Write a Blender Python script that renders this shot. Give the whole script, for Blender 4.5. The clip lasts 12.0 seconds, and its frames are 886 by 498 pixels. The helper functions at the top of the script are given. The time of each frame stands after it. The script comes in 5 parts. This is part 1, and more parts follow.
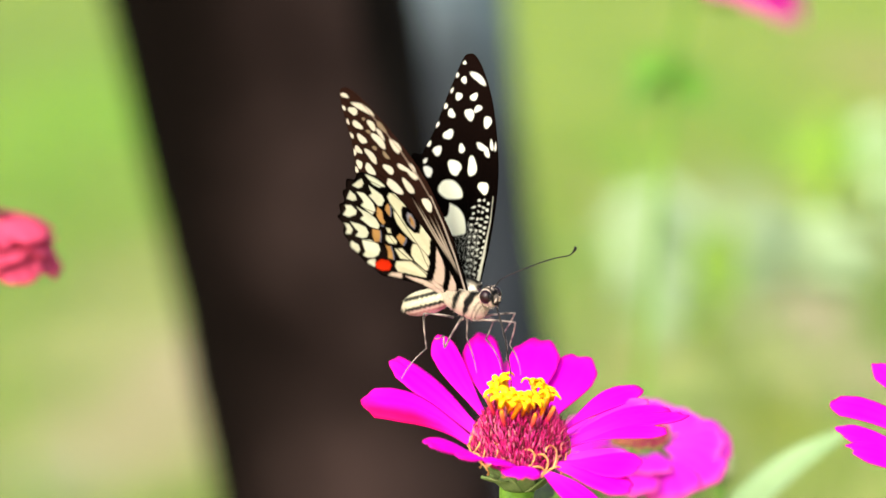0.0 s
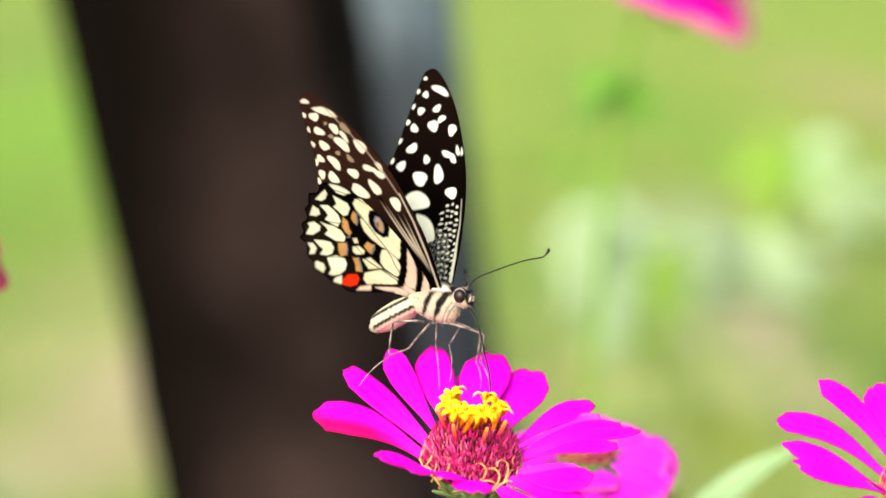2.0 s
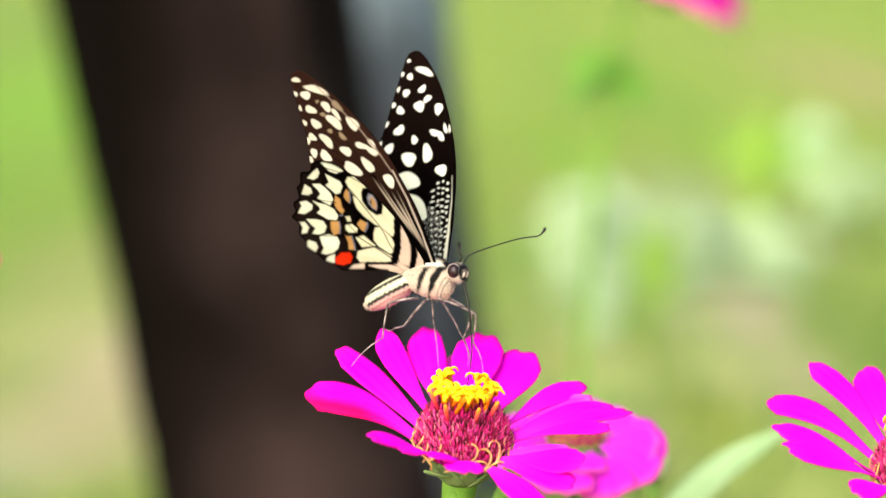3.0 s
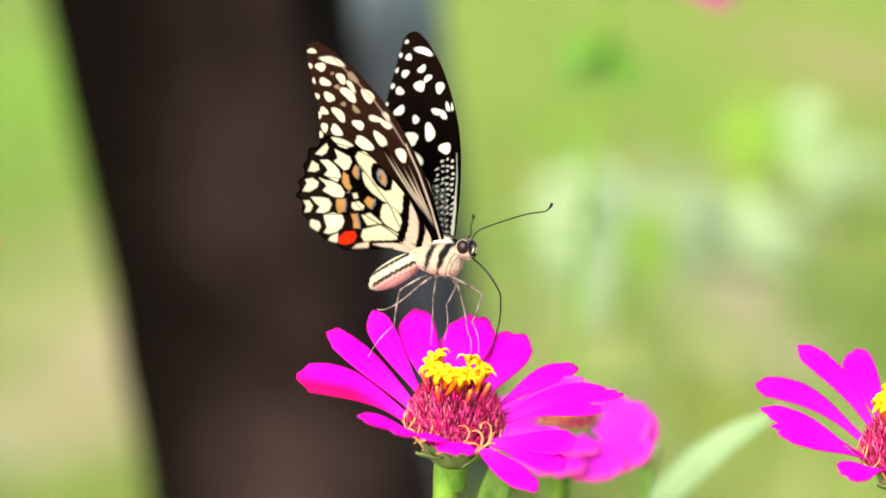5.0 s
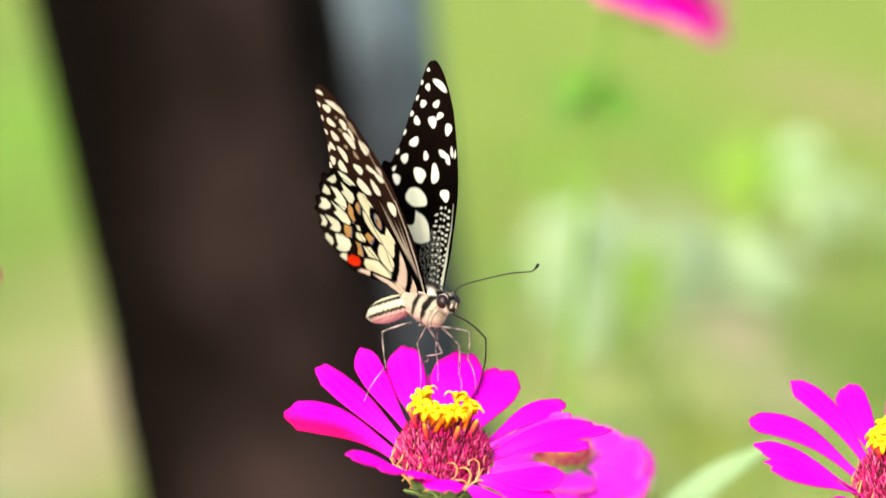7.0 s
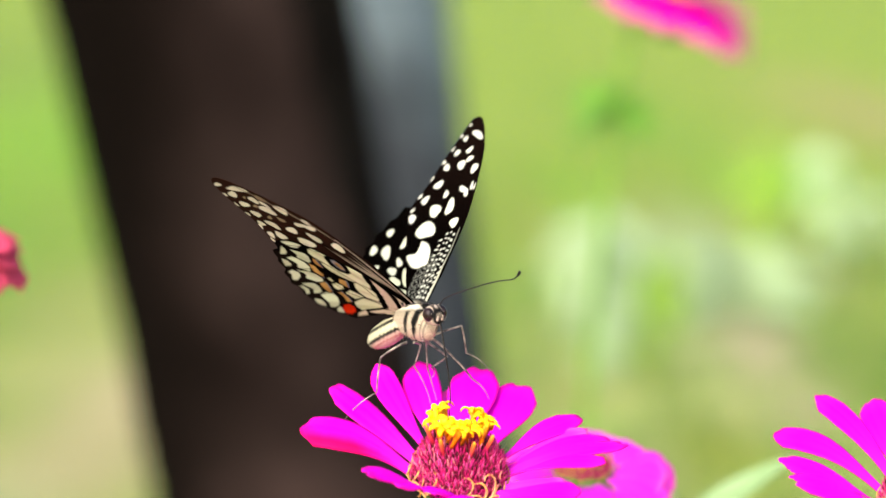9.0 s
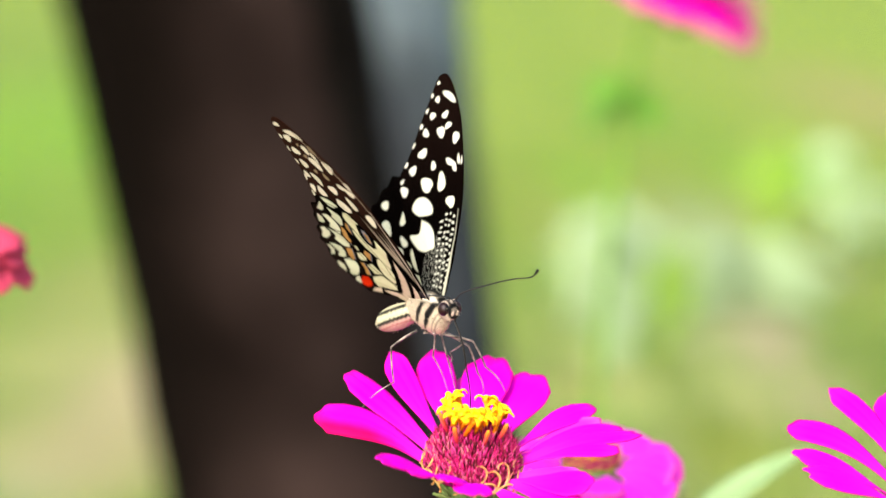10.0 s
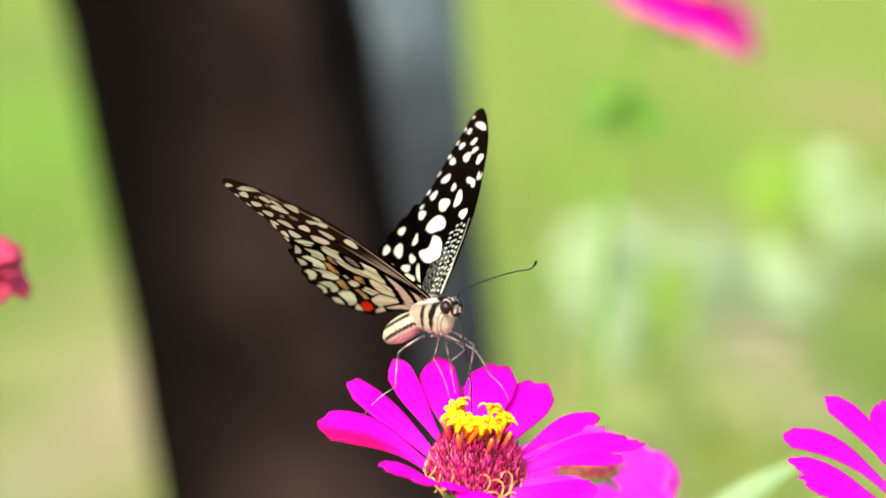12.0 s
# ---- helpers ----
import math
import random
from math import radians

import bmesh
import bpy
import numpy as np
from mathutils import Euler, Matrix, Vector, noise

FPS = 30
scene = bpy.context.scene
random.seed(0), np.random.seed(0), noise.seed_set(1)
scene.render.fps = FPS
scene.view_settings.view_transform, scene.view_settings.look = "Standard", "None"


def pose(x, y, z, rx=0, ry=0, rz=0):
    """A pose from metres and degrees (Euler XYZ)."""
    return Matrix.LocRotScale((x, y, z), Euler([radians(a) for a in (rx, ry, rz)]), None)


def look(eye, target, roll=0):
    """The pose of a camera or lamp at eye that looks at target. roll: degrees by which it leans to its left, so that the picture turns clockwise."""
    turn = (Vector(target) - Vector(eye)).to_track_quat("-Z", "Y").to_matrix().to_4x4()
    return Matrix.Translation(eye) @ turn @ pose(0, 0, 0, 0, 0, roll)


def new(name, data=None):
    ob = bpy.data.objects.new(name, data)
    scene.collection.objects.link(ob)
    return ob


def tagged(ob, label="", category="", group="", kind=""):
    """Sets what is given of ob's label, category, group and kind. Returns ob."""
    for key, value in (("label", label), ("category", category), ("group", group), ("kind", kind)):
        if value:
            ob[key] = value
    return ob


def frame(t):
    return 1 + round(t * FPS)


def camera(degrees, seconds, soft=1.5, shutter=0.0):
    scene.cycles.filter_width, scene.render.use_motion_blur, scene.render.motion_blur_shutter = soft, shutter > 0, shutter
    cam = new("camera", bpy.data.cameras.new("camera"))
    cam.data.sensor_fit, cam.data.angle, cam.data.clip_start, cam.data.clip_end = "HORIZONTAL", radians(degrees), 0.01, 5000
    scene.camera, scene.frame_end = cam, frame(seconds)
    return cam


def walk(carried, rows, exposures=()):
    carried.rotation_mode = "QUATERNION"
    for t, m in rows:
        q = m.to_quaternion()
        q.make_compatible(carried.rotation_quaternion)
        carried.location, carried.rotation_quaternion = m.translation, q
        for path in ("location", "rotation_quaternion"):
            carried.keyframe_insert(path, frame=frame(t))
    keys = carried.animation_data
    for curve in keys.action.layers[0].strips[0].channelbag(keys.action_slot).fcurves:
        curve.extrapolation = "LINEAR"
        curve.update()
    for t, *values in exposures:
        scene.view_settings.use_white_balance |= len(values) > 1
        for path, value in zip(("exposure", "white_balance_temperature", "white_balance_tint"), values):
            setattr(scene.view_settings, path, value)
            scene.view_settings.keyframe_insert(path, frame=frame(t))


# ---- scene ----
cam = camera(20.0, 12.0, soft=1.5)
# a 100 mm close-up lens, stopped down, focused on the butterfly
cam.data.dof.use_dof = True
cam.data.dof.focus_distance = 0.479
cam.data.dof.aperture_fstop = 9.2
EYE = (0.0, 0.0, 0.85)
walk(cam, [
    (0, pose(*EYE, 81.211, -0, 0.791)),
    (0.2, pose(*EYE, 81.389, -0.164, 0.225)),
    (0.5, pose(*EYE, 80.706, -0.293, -0.204)),
    (0.8, pose(*EYE, 81.098, -0.305, -0.443)),
    (1, pose(*EYE, 81.357, -0.289, -0.381)),
    (1.2, pose(*EYE, 81.422, -0.34, -0.146)),
    (1.5, pose(*EYE, 81, -0.432, 0)),
    (2, pose(*EYE, 81.568, -0.538, -0.332)),
    (2.5, pose(*EYE, 81.731, -0.674, -0.524)),
    (3, pose(*EYE, 81.15, -0.81, -0.516)),
    (3.2, pose(*EYE, 81.057, -0.881, -0.529)),
    (4.8, pose(*EYE, 80.572, -0.916, -0.539)),
    (5, pose(*EYE, 80.757, -0.837, -0.703)),
    (5.5, pose(*EYE, 80.937, -0.696, -0.575)),
    (6, pose(*EYE, 80.99, -0.672, -0.851)),
    (6.5, pose(*EYE, 81.464, -0.676, -0.794)),
    (7, pose(*EYE, 81.614, -0.607, -0.855)),
    (7.2, pose(*EYE, 81.337, -0.506, -0.816)),
    (8.8, pose(*EYE, 82.118, -0.476, -0.703)),
    (9, pose(*EYE, 81.917, -0.486, -0.422)),
    (9.5, pose(*EYE, 81.942, -0.621, -0.274)),
    (10, pose(*EYE, 81.689, -0.847, -0.14)),
    (10.5, pose(*EYE, 81.964, -0.898, -0.185)),
    (11, pose(*EYE, 81.773, -0.874, -0.615)),
    (11.5, pose(*EYE, 81.91, -0.943, -0.412)),
    (12, pose(*EYE, 81.842, -1.154, -0.145)),
])

# ---- light: bright hazy daylight ----
world = bpy.data.worlds.new("sky")
scene.world = world
world.use_nodes = True
wn = world.node_tree
sky = wn.nodes.new("ShaderNodeTexSky")
sky.sky_type = "NISHITA"
sky.sun_disc = False
sky.sun_elevation, sky.sun_rotation = radians(32), radians(207)
sky.air_density, sky.dust_density = 1.0, 3.0
wn.nodes["Background"].inputs[1].default_value = 0.15
wn.links.new(sky.outputs[0], wn.nodes["Background"].inputs[0])
sun = new("sun", bpy.data.lights.new("sun", "SUN"))
sun.data.energy, sun.data.angle, sun.data.color = 3.2, radians(42), (1.0, 0.96, 0.9)
sun.matrix_world = look((0, 0, 0), (-math.sin(radians(207)) * math.cos(radians(32)), -math.cos(radians(207)) * math.cos(radians(32)), -math.sin(radians(32))))
scene.view_settings.exposure = 1.12


# ---- materials ----
def nodes_of(name, rough=0.6, spec=0.3):
    m = bpy.data.materials.new(name)
    m.use_nodes = True
    nt = m.node_tree
    b = nt.nodes["Principled BSDF"]
    b.inputs["Roughness"].default_value = rough
    b.inputs["Specular IOR Level"].default_value = spec
    return m, nt, b


def noise_node(nt, scale, detail=4.0, coord="Object"):
    tc = nt.nodes.new("ShaderNodeTexCoord")
    n = nt.nodes.new("ShaderNodeTexNoise")
    n.inputs["Scale"].default_value, n.inputs["Detail"].default_value = scale, detail
    nt.links.new(tc.outputs[coord], n.inputs["Vector"])
    return n


def ramp_node(nt, source, stops):
    r = nt.nodes.new("ShaderNodeValToRGB")
    els = r.color_ramp.elements
    while len(els) < len(stops):
        els.new(0.5)
    for el, (at, col) in zip(els, stops):
        el.position, el.color = at, (*col, 1)
    nt.links.new(source, r.inputs["Fac"])
    return r


def mix_node(nt, fac, a, b, blend="MIX"):
    m = nt.nodes.new("ShaderNodeMix")
    m.data_type, m.blend_type = "RGBA", blend
    for value, sock in ((fac, m.inputs["Factor"]), (a, m.inputs[6]), (b, m.inputs[7])):
        if isinstance(value, bpy.types.NodeSocket):
            nt.links.new(value, sock)
        elif isinstance(value, tuple):
            sock.default_value = (*value, 1)
        else:
            sock.default_value = value
    return m.outputs[2]


def bump(nt, b, height, strength, distance):
    n = nt.nodes.new("ShaderNodeBump")
    n.inputs["Strength"].default_value, n.inputs["Distance"].default_value = strength, distance
    nt.links.new(height, n.inputs["Height"])
    nt.links.new(n.outputs["Normal"], b.inputs["Normal"])


def let_through(m, nt, b, colour, share):
    """Light shining through a thin leaf, petal or wing."""
    tr = nt.nodes.new("ShaderNodeBsdfTranslucent")
    mx = nt.nodes.new("ShaderNodeMixShader")
    mx.inputs[0].default_value = share
    if isinstance(colour, bpy.types.NodeSocket):
        nt.links.new(colour, tr.inputs["Color"])
    else:
        tr.inputs["Color"].default_value = (*colour, 1)
    nt.links.new(b.outputs[0], mx.inputs[1])
    nt.links.new(tr.outputs[0], mx.inputs[2])
    nt.links.new(mx.outputs[0], nt.nodes["Material Output"].inputs["Surface"])


def mottled(name, stops, scale, rough=0.7, spec=0.2, bump_scale=0, bump_d=0.0002, through_share=0.0, vary=0.0):
    m, nt, b = nodes_of(name, rough, spec)
    n = noise_node(nt, scale)
    col = ramp_node(nt, n.outputs["Fac"], stops).outputs[0]
    fine = noise_node(nt, scale * 9, 2.0)
    col = mix_node(nt, 0.25, col, ramp_node(nt, fine.outputs["Fac"], [(0.3, (0.35, 0.35, 0.35)), (0.7, (0.65, 0.65, 0.65))]).outputs[0], "OVERLAY")
    if vary:
        info = nt.nodes.new("ShaderNodeObjectInfo")
        hsv = nt.nodes.new("ShaderNodeHueSaturation")
        mr = nt.nodes.new("ShaderNodeMapRange")
        mr.inputs["To Min"].default_value, mr.inputs["To Max"].default_value = 1 - vary, 1 + vary
        nt.links.new(info.outputs["Random"], mr.inputs["Value"])
        nt.links.new(mr.outputs[0], hsv.inputs["Value"])
        nt.links.new(col, hsv.inputs["Color"])
        col = hsv.outputs[0]
    nt.links.new(col, b.inputs["Base Color"])
    if bump_scale:
        bump(nt, b, noise_node(nt, bump_scale).outputs["Fac"], 0.5, bump_d)
    if through_share:
        let_through(m, nt, b, col, through_share)
    return m


def painted(name, rough, spec, share=0.0, scale=3000, amount=0.12, bump_d=0.00006):
    """A surface whose pigment was laid on the mesh as a colour attribute, with fine grain over it."""
    m, nt, b = nodes_of(name, rough, spec)
    at = nt.nodes.new("ShaderNodeVertexColor")
    at.layer_name = "pigment"
    n = noise_node(nt, scale, 3.0)
    col = mix_node(nt, amount, at.outputs[0], ramp_node(nt, n.outputs["Fac"], [(0.3, (0.25, 0.25, 0.25)), (0.7, (0.75, 0.75, 0.75))]).outputs[0], "OVERLAY")
    nt.links.new(col, b.inputs["Base Color"])
    bump(nt, b, n.outputs["Fac"], 0.4, bump_d)
    if share:
        let_through(m, nt, b, col, share)
    return m


def islands(name, stops, rough, spec, share=0.0):
    m, nt, b = nodes_of(name, rough, spec)
    g = nt.nodes.new("ShaderNodeNewGeometry")
    col = ramp_node(nt, g.outputs["Random Per Island"], stops).outputs[0]
    n = noise_node(nt, 900, 3.0)
    col = mix_node(nt, 0.3, col, ramp_node(nt, n.outputs["Fac"], [(0.3, (0.3, 0.3, 0.3)), (0.7, (0.7, 0.7, 0.7))]).outputs[0], "OVERLAY")
    nt.links.new(col, b.inputs["Base Color"])
    if share:
        let_through(m, nt, b, col, share)
    return m


WING = painted("wing_scales", 0.85, 0.0, 0.3)
FUR = painted("body_fur", 0.8, 0.15, 0.0, 2500, 0.3, 0.0002)
PETAL = painted("petal", 0.7, 0.05, 0.28, 500, 0.12, 0.0001)
EYE_MAT = mottled("compound_eye", [(0.35, (0.004, 0.002, 0.003)), (0.7, (0.022, 0.004, 0.004))], 400, 0.42, 0.3)
HORN = mottled("dark_horn", [(0.3, (0.004, 0.0028, 0.0024)), (0.7, (0.014, 0.009, 0.007))], 700, 0.5, 0.2)
LEG = mottled("pale_leg", [(0.38, (0.022, 0.016, 0.014)), (0.62, (0.28, 0.225, 0.19))], 500, 0.55, 0.3)
PALP = mottled("palp_fur", [(0.35, (0.2, 0.15, 0.12)), (0.6, (0.42, 0.33, 0.26))], 700, 0.8, 0.1)
FLORET = painted("yellow_floret", 0.5, 0.2, 0.2, 900, 0.1)
STYLE = mottled("style", [(0.3, (0.62, 0.26, 0.05)), (0.7, (0.8, 0.42, 0.2))], 300, 0.5, 0.25, 0, 0, 0.2, 0.1)
CHAFF = islands("chaff", [(0.0, (0.035, 0.01, 0.01)), (0.17, (0.16, 0.015, 0.025)), (0.36, (0.40, 0.008, 0.08)), (0.62, (0.55, 0.012, 0.15)), (0.84, (0.66, 0.06, 0.26)), (1.0, (0.62, 0.2, 0.2))], 0.6, 0.12, 0.12)
STEM = mottled("green_stem", [(0.32, (0.055, 0.15, 0.012)), (0.68, (0.16, 0.29, 0.03))], 320, 0.6, 0.25, 900, 0.0002)
BRACT = mottled("bract", [(0.3, (0.13, 0.2, 0.05)), (0.7, (0.3, 0.36, 0.14))], 260, 0.6, 0.25, 0, 0, 0.15, 0.15)
BUD = mottled("pale_bud", [(0.3, (0.45, 0.46, 0.2)), (0.7, (0.6, 0.6, 0.32))], 260, 0.6, 0.25, 0, 0, 0.15, 0.1)
LEAF = mottled("pale_leaf", [(0.3, (0.20, 0.31, 0.12)), (0.7, (0.31, 0.43, 0.20))], 60, 0.5, 0.35, 200, 0.0004, 0.25, 0.1)
MINT = mottled("mint_leaf", [(0.3, (0.34, 0.46, 0.22)), (0.7, (0.41, 0.53, 0.29))], 40, 0.5, 0.3, 0, 0, 0.12, 0.1)
LIME = mottled("lime_leaf", [(0.3, (0.21, 0.38, 0.02)), (0.7, (0.28, 0.44, 0.04))], 40, 0.5, 0.3, 0, 0, 0.1, 0.1)


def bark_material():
    """Brown bark whose left side is painted near-black for its shade, the border wandering."""
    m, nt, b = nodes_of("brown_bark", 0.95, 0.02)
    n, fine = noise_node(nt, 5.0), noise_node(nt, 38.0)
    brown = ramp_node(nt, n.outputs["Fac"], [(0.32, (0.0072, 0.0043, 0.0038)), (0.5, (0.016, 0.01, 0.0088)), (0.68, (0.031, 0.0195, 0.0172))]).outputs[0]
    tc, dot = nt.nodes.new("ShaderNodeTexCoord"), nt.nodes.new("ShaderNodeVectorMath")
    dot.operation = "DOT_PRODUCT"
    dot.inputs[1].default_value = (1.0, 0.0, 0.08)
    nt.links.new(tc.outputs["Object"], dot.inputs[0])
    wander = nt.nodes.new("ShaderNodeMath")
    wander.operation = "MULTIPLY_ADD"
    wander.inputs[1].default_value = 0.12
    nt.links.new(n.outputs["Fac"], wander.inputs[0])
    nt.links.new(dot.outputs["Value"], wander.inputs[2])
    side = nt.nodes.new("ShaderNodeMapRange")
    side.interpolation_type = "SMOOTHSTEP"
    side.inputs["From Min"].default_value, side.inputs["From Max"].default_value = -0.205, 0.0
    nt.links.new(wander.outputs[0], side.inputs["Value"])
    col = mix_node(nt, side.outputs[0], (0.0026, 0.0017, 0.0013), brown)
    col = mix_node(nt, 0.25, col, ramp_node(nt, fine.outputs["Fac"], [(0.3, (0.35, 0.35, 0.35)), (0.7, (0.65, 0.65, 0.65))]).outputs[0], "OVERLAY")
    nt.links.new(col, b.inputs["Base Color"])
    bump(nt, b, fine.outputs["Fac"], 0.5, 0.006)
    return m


FRESH = mottled("fresh_leaf", [(0.3, (0.09, 0.23, 0.022)), (0.7, (0.14, 0.30, 0.035))], 60, 0.5, 0.3, 200, 0.0004, 0.3, 0.1)
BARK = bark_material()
SHADED_BARK = mottled("shaded_bark", [(0.3, (0.0015, 0.0012, 0.001)), (0.7, (0.006, 0.005, 0.0045))], 9, 0.95, 0.02, 45, 0.006)


def grey_bark_material():
    """Slate-grey bark with sky light painted pale along the upper trunk, its border wandering."""
    m, nt, b = nodes_of("grey_bark", 0.9, 0.1)
    n, fine = noise_node(nt, 7.0), noise_node(nt, 45.0)
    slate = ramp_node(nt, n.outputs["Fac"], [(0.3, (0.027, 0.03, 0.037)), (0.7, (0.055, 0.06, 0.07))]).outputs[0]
    sky_lit = ramp_node(nt, fine.outputs["Fac"], [(0.3, (0.125, 0.16, 0.185)), (0.7, (0.19, 0.23, 0.255))]).outputs[0]
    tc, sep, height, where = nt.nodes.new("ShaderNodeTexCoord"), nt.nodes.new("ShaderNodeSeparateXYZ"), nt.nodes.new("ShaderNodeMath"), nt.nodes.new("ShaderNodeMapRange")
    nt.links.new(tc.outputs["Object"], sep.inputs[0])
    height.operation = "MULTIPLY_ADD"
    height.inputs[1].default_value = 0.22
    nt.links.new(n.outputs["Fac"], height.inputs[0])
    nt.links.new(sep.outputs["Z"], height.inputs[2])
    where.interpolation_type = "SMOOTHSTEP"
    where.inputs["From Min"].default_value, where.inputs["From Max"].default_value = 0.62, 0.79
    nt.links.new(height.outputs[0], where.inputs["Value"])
    nt.links.new(mix_node(nt, where.outputs[0], slate, sky_lit), b.inputs["Base Color"])
    bump(nt, b, fine.outputs["Fac"], 0.5, 0.006)
    return m


GREY_BARK = grey_bark_material()


# ---- mesh tools (lengths of small things in millimetres, MM turns them into metres) ----
MM = 0.001


def mesh_of(name, verts, faces, mat, colours=None, scale=1.0, smooth=True):
    me = bpy.data.meshes.new(name)
    me.from_pydata((np.asarray(verts, dtype=float) * scale).tolist(), [], faces if isinstance(faces, list) else faces.tolist())
    if smooth:
        me.polygons.foreach_set("use_smooth", np.ones(len(me.polygons), dtype=bool))
    if colours is not None:
        at = me.color_attributes.new("pigment", "FLOAT_COLOR", "POINT")
        at.data.foreach_set("color", np.concatenate([colours, np.ones((len(colours), 1))], 1).astype(np.float32).ravel())
    me.materials.append(mat)
    me.update()
    return me


def put(name, me, parent=None, label="", kind="", at=None):
    ob = new(name, me)
    if parent is not None:
        ob.parent = parent
    if at is not None:
        ob.matrix_basis = at
    return tagged(ob, label, kind=kind)


def part(name, bm, material, parent, label=""):
    me = bpy.data.meshes.new(name)
    bm.to_mesh(me)
    bm.free()
    me.materials.append(material)
    me.polygons.foreach_set("use_smooth", np.ones(len(me.polygons), dtype=bool))
    return put(name, me, parent, label)


def tube(points, radii, seg=8, flat=1.0):
    """A closed tube along points: vertices and faces."""
    pts = np.asarray(points, dtype=float)
    n = len(pts)
    radii = np.broadcast_to(np.asarray(radii, dtype=float), (n,))
    tang = np.gradient(pts, axis=0)
    tang /= np.linalg.norm(tang, axis=1)[:, None] + 1e-12
    ref = np.array([0.0, 0.0, 1.0]) if abs(tang[0][2]) < 0.9 else np.array([0.0, 1.0, 0.0])
    verts, faces = [], []
    side = None
    for i in range(n):
        side = np.cross(tang[i], ref if side is None else np.cross(side, tang[i]))
        side /= np.linalg.norm(side) + 1e-12
        up = np.cross(side, tang[i])
        for k in range(seg):
            a = 2 * math.pi * k / seg
            verts.append(pts[i] + radii[i] * (math.cos(a) * side + flat * math.sin(a) * up))
    for i in range(n - 1):
        for k in range(seg):
            k2 = (k + 1) % seg
            faces.append([i * seg + k, i * seg + k2, (i + 1) * seg + k2, (i + 1) * seg + k])
    faces.append(list(range(seg))[::-1])
    faces.append(list(range((n - 1) * seg, n * seg)))
    return verts, faces


def bend(points, n):
    """A smooth line through a few points (Catmull-Rom)."""
    p = np.asarray(points, dtype=float)
    p = np.concatenate([[2 * p[0] - p[1]], p, [2 * p[-1] - p[-2]]])
    out = []
    for s in np.linspace(0, len(p) - 3 - 1e-9, n):
        i = int(s)
        u = s - i
        a, b, c, d = p[i:i + 4]
        out.append(0.5 * (2 * b + (c - a) * u + (2 * a - 5 * b + 4 * c - d) * u * u + (3 * b - a - 3 * c + d) * u ** 3))
    return np.array(out)


def join(pieces):
    verts, faces = [], []
    for v, f in pieces:
        k = len(verts)
        verts.extend(v)
        faces.extend([[i + k for i in q] for q in f])
    return verts, faces


def sheet(grid, thick):
    """A thin closed shell from a grid of points (rows, columns, 3)."""
    g = np.asarray(grid, dtype=float)
    r, c, _ = g.shape
    n = np.cross(np.gradient(g, axis=0), np.gradient(g, axis=1))
    n /= np.linalg.norm(n, axis=2)[:, :, None] + 1e-12
    verts = np.concatenate([(g + n * thick / 2).reshape(-1, 3), (g - n * thick / 2).reshape(-1, 3)])
    faces, o = [], r * c
    for i in range(r - 1):
        for j in range(c - 1):
            a, b, d, e = i * c + j, i * c + j + 1, (i + 1) * c + j + 1, (i + 1) * c + j
            faces.append([a, e, d, b])
            faces.append([o + a, o + b, o + d, o + e])
    rim = [j for j in range(c)] + [i * c + c - 1 for i in range(1, r)] + [(r - 1) * c + j for j in range(c - 2, -1, -1)] + [i * c for i in range(r - 2, 0, -1)]
    for a, b in zip(rim, rim[1:] + rim[:1]):
        faces.append([a, b, o + b, o + a])
    return verts, faces


def lumpy(x, y, z, f):
    return noise.noise(Vector((x * f, y * f, z * f)))


# ---- ground, reaching the horizon ----
GRASS, UNSEEN_SOIL, STRAW, YOUNG, DRY = (0.205, 0.28, 0.042), (0.09, 0.065, 0.045), (0.44, 0.335, 0.21), (0.175, 0.375, 0.025), (0.30, 0.255, 0.10)
YELLOW_GREEN, YELLOW, OLIVE = (0.50, 0.54, 0.16), (0.50, 0.48, 0.05), (0.20, 0.21, 0.03)
WORN, DULL_GREEN = (0.32, 0.265, 0.14), (0.15, 0.225, 0.04)
PALE, LUSH = (0.31, 0.40, 0.20), (0.13, 0.26, 0.03)
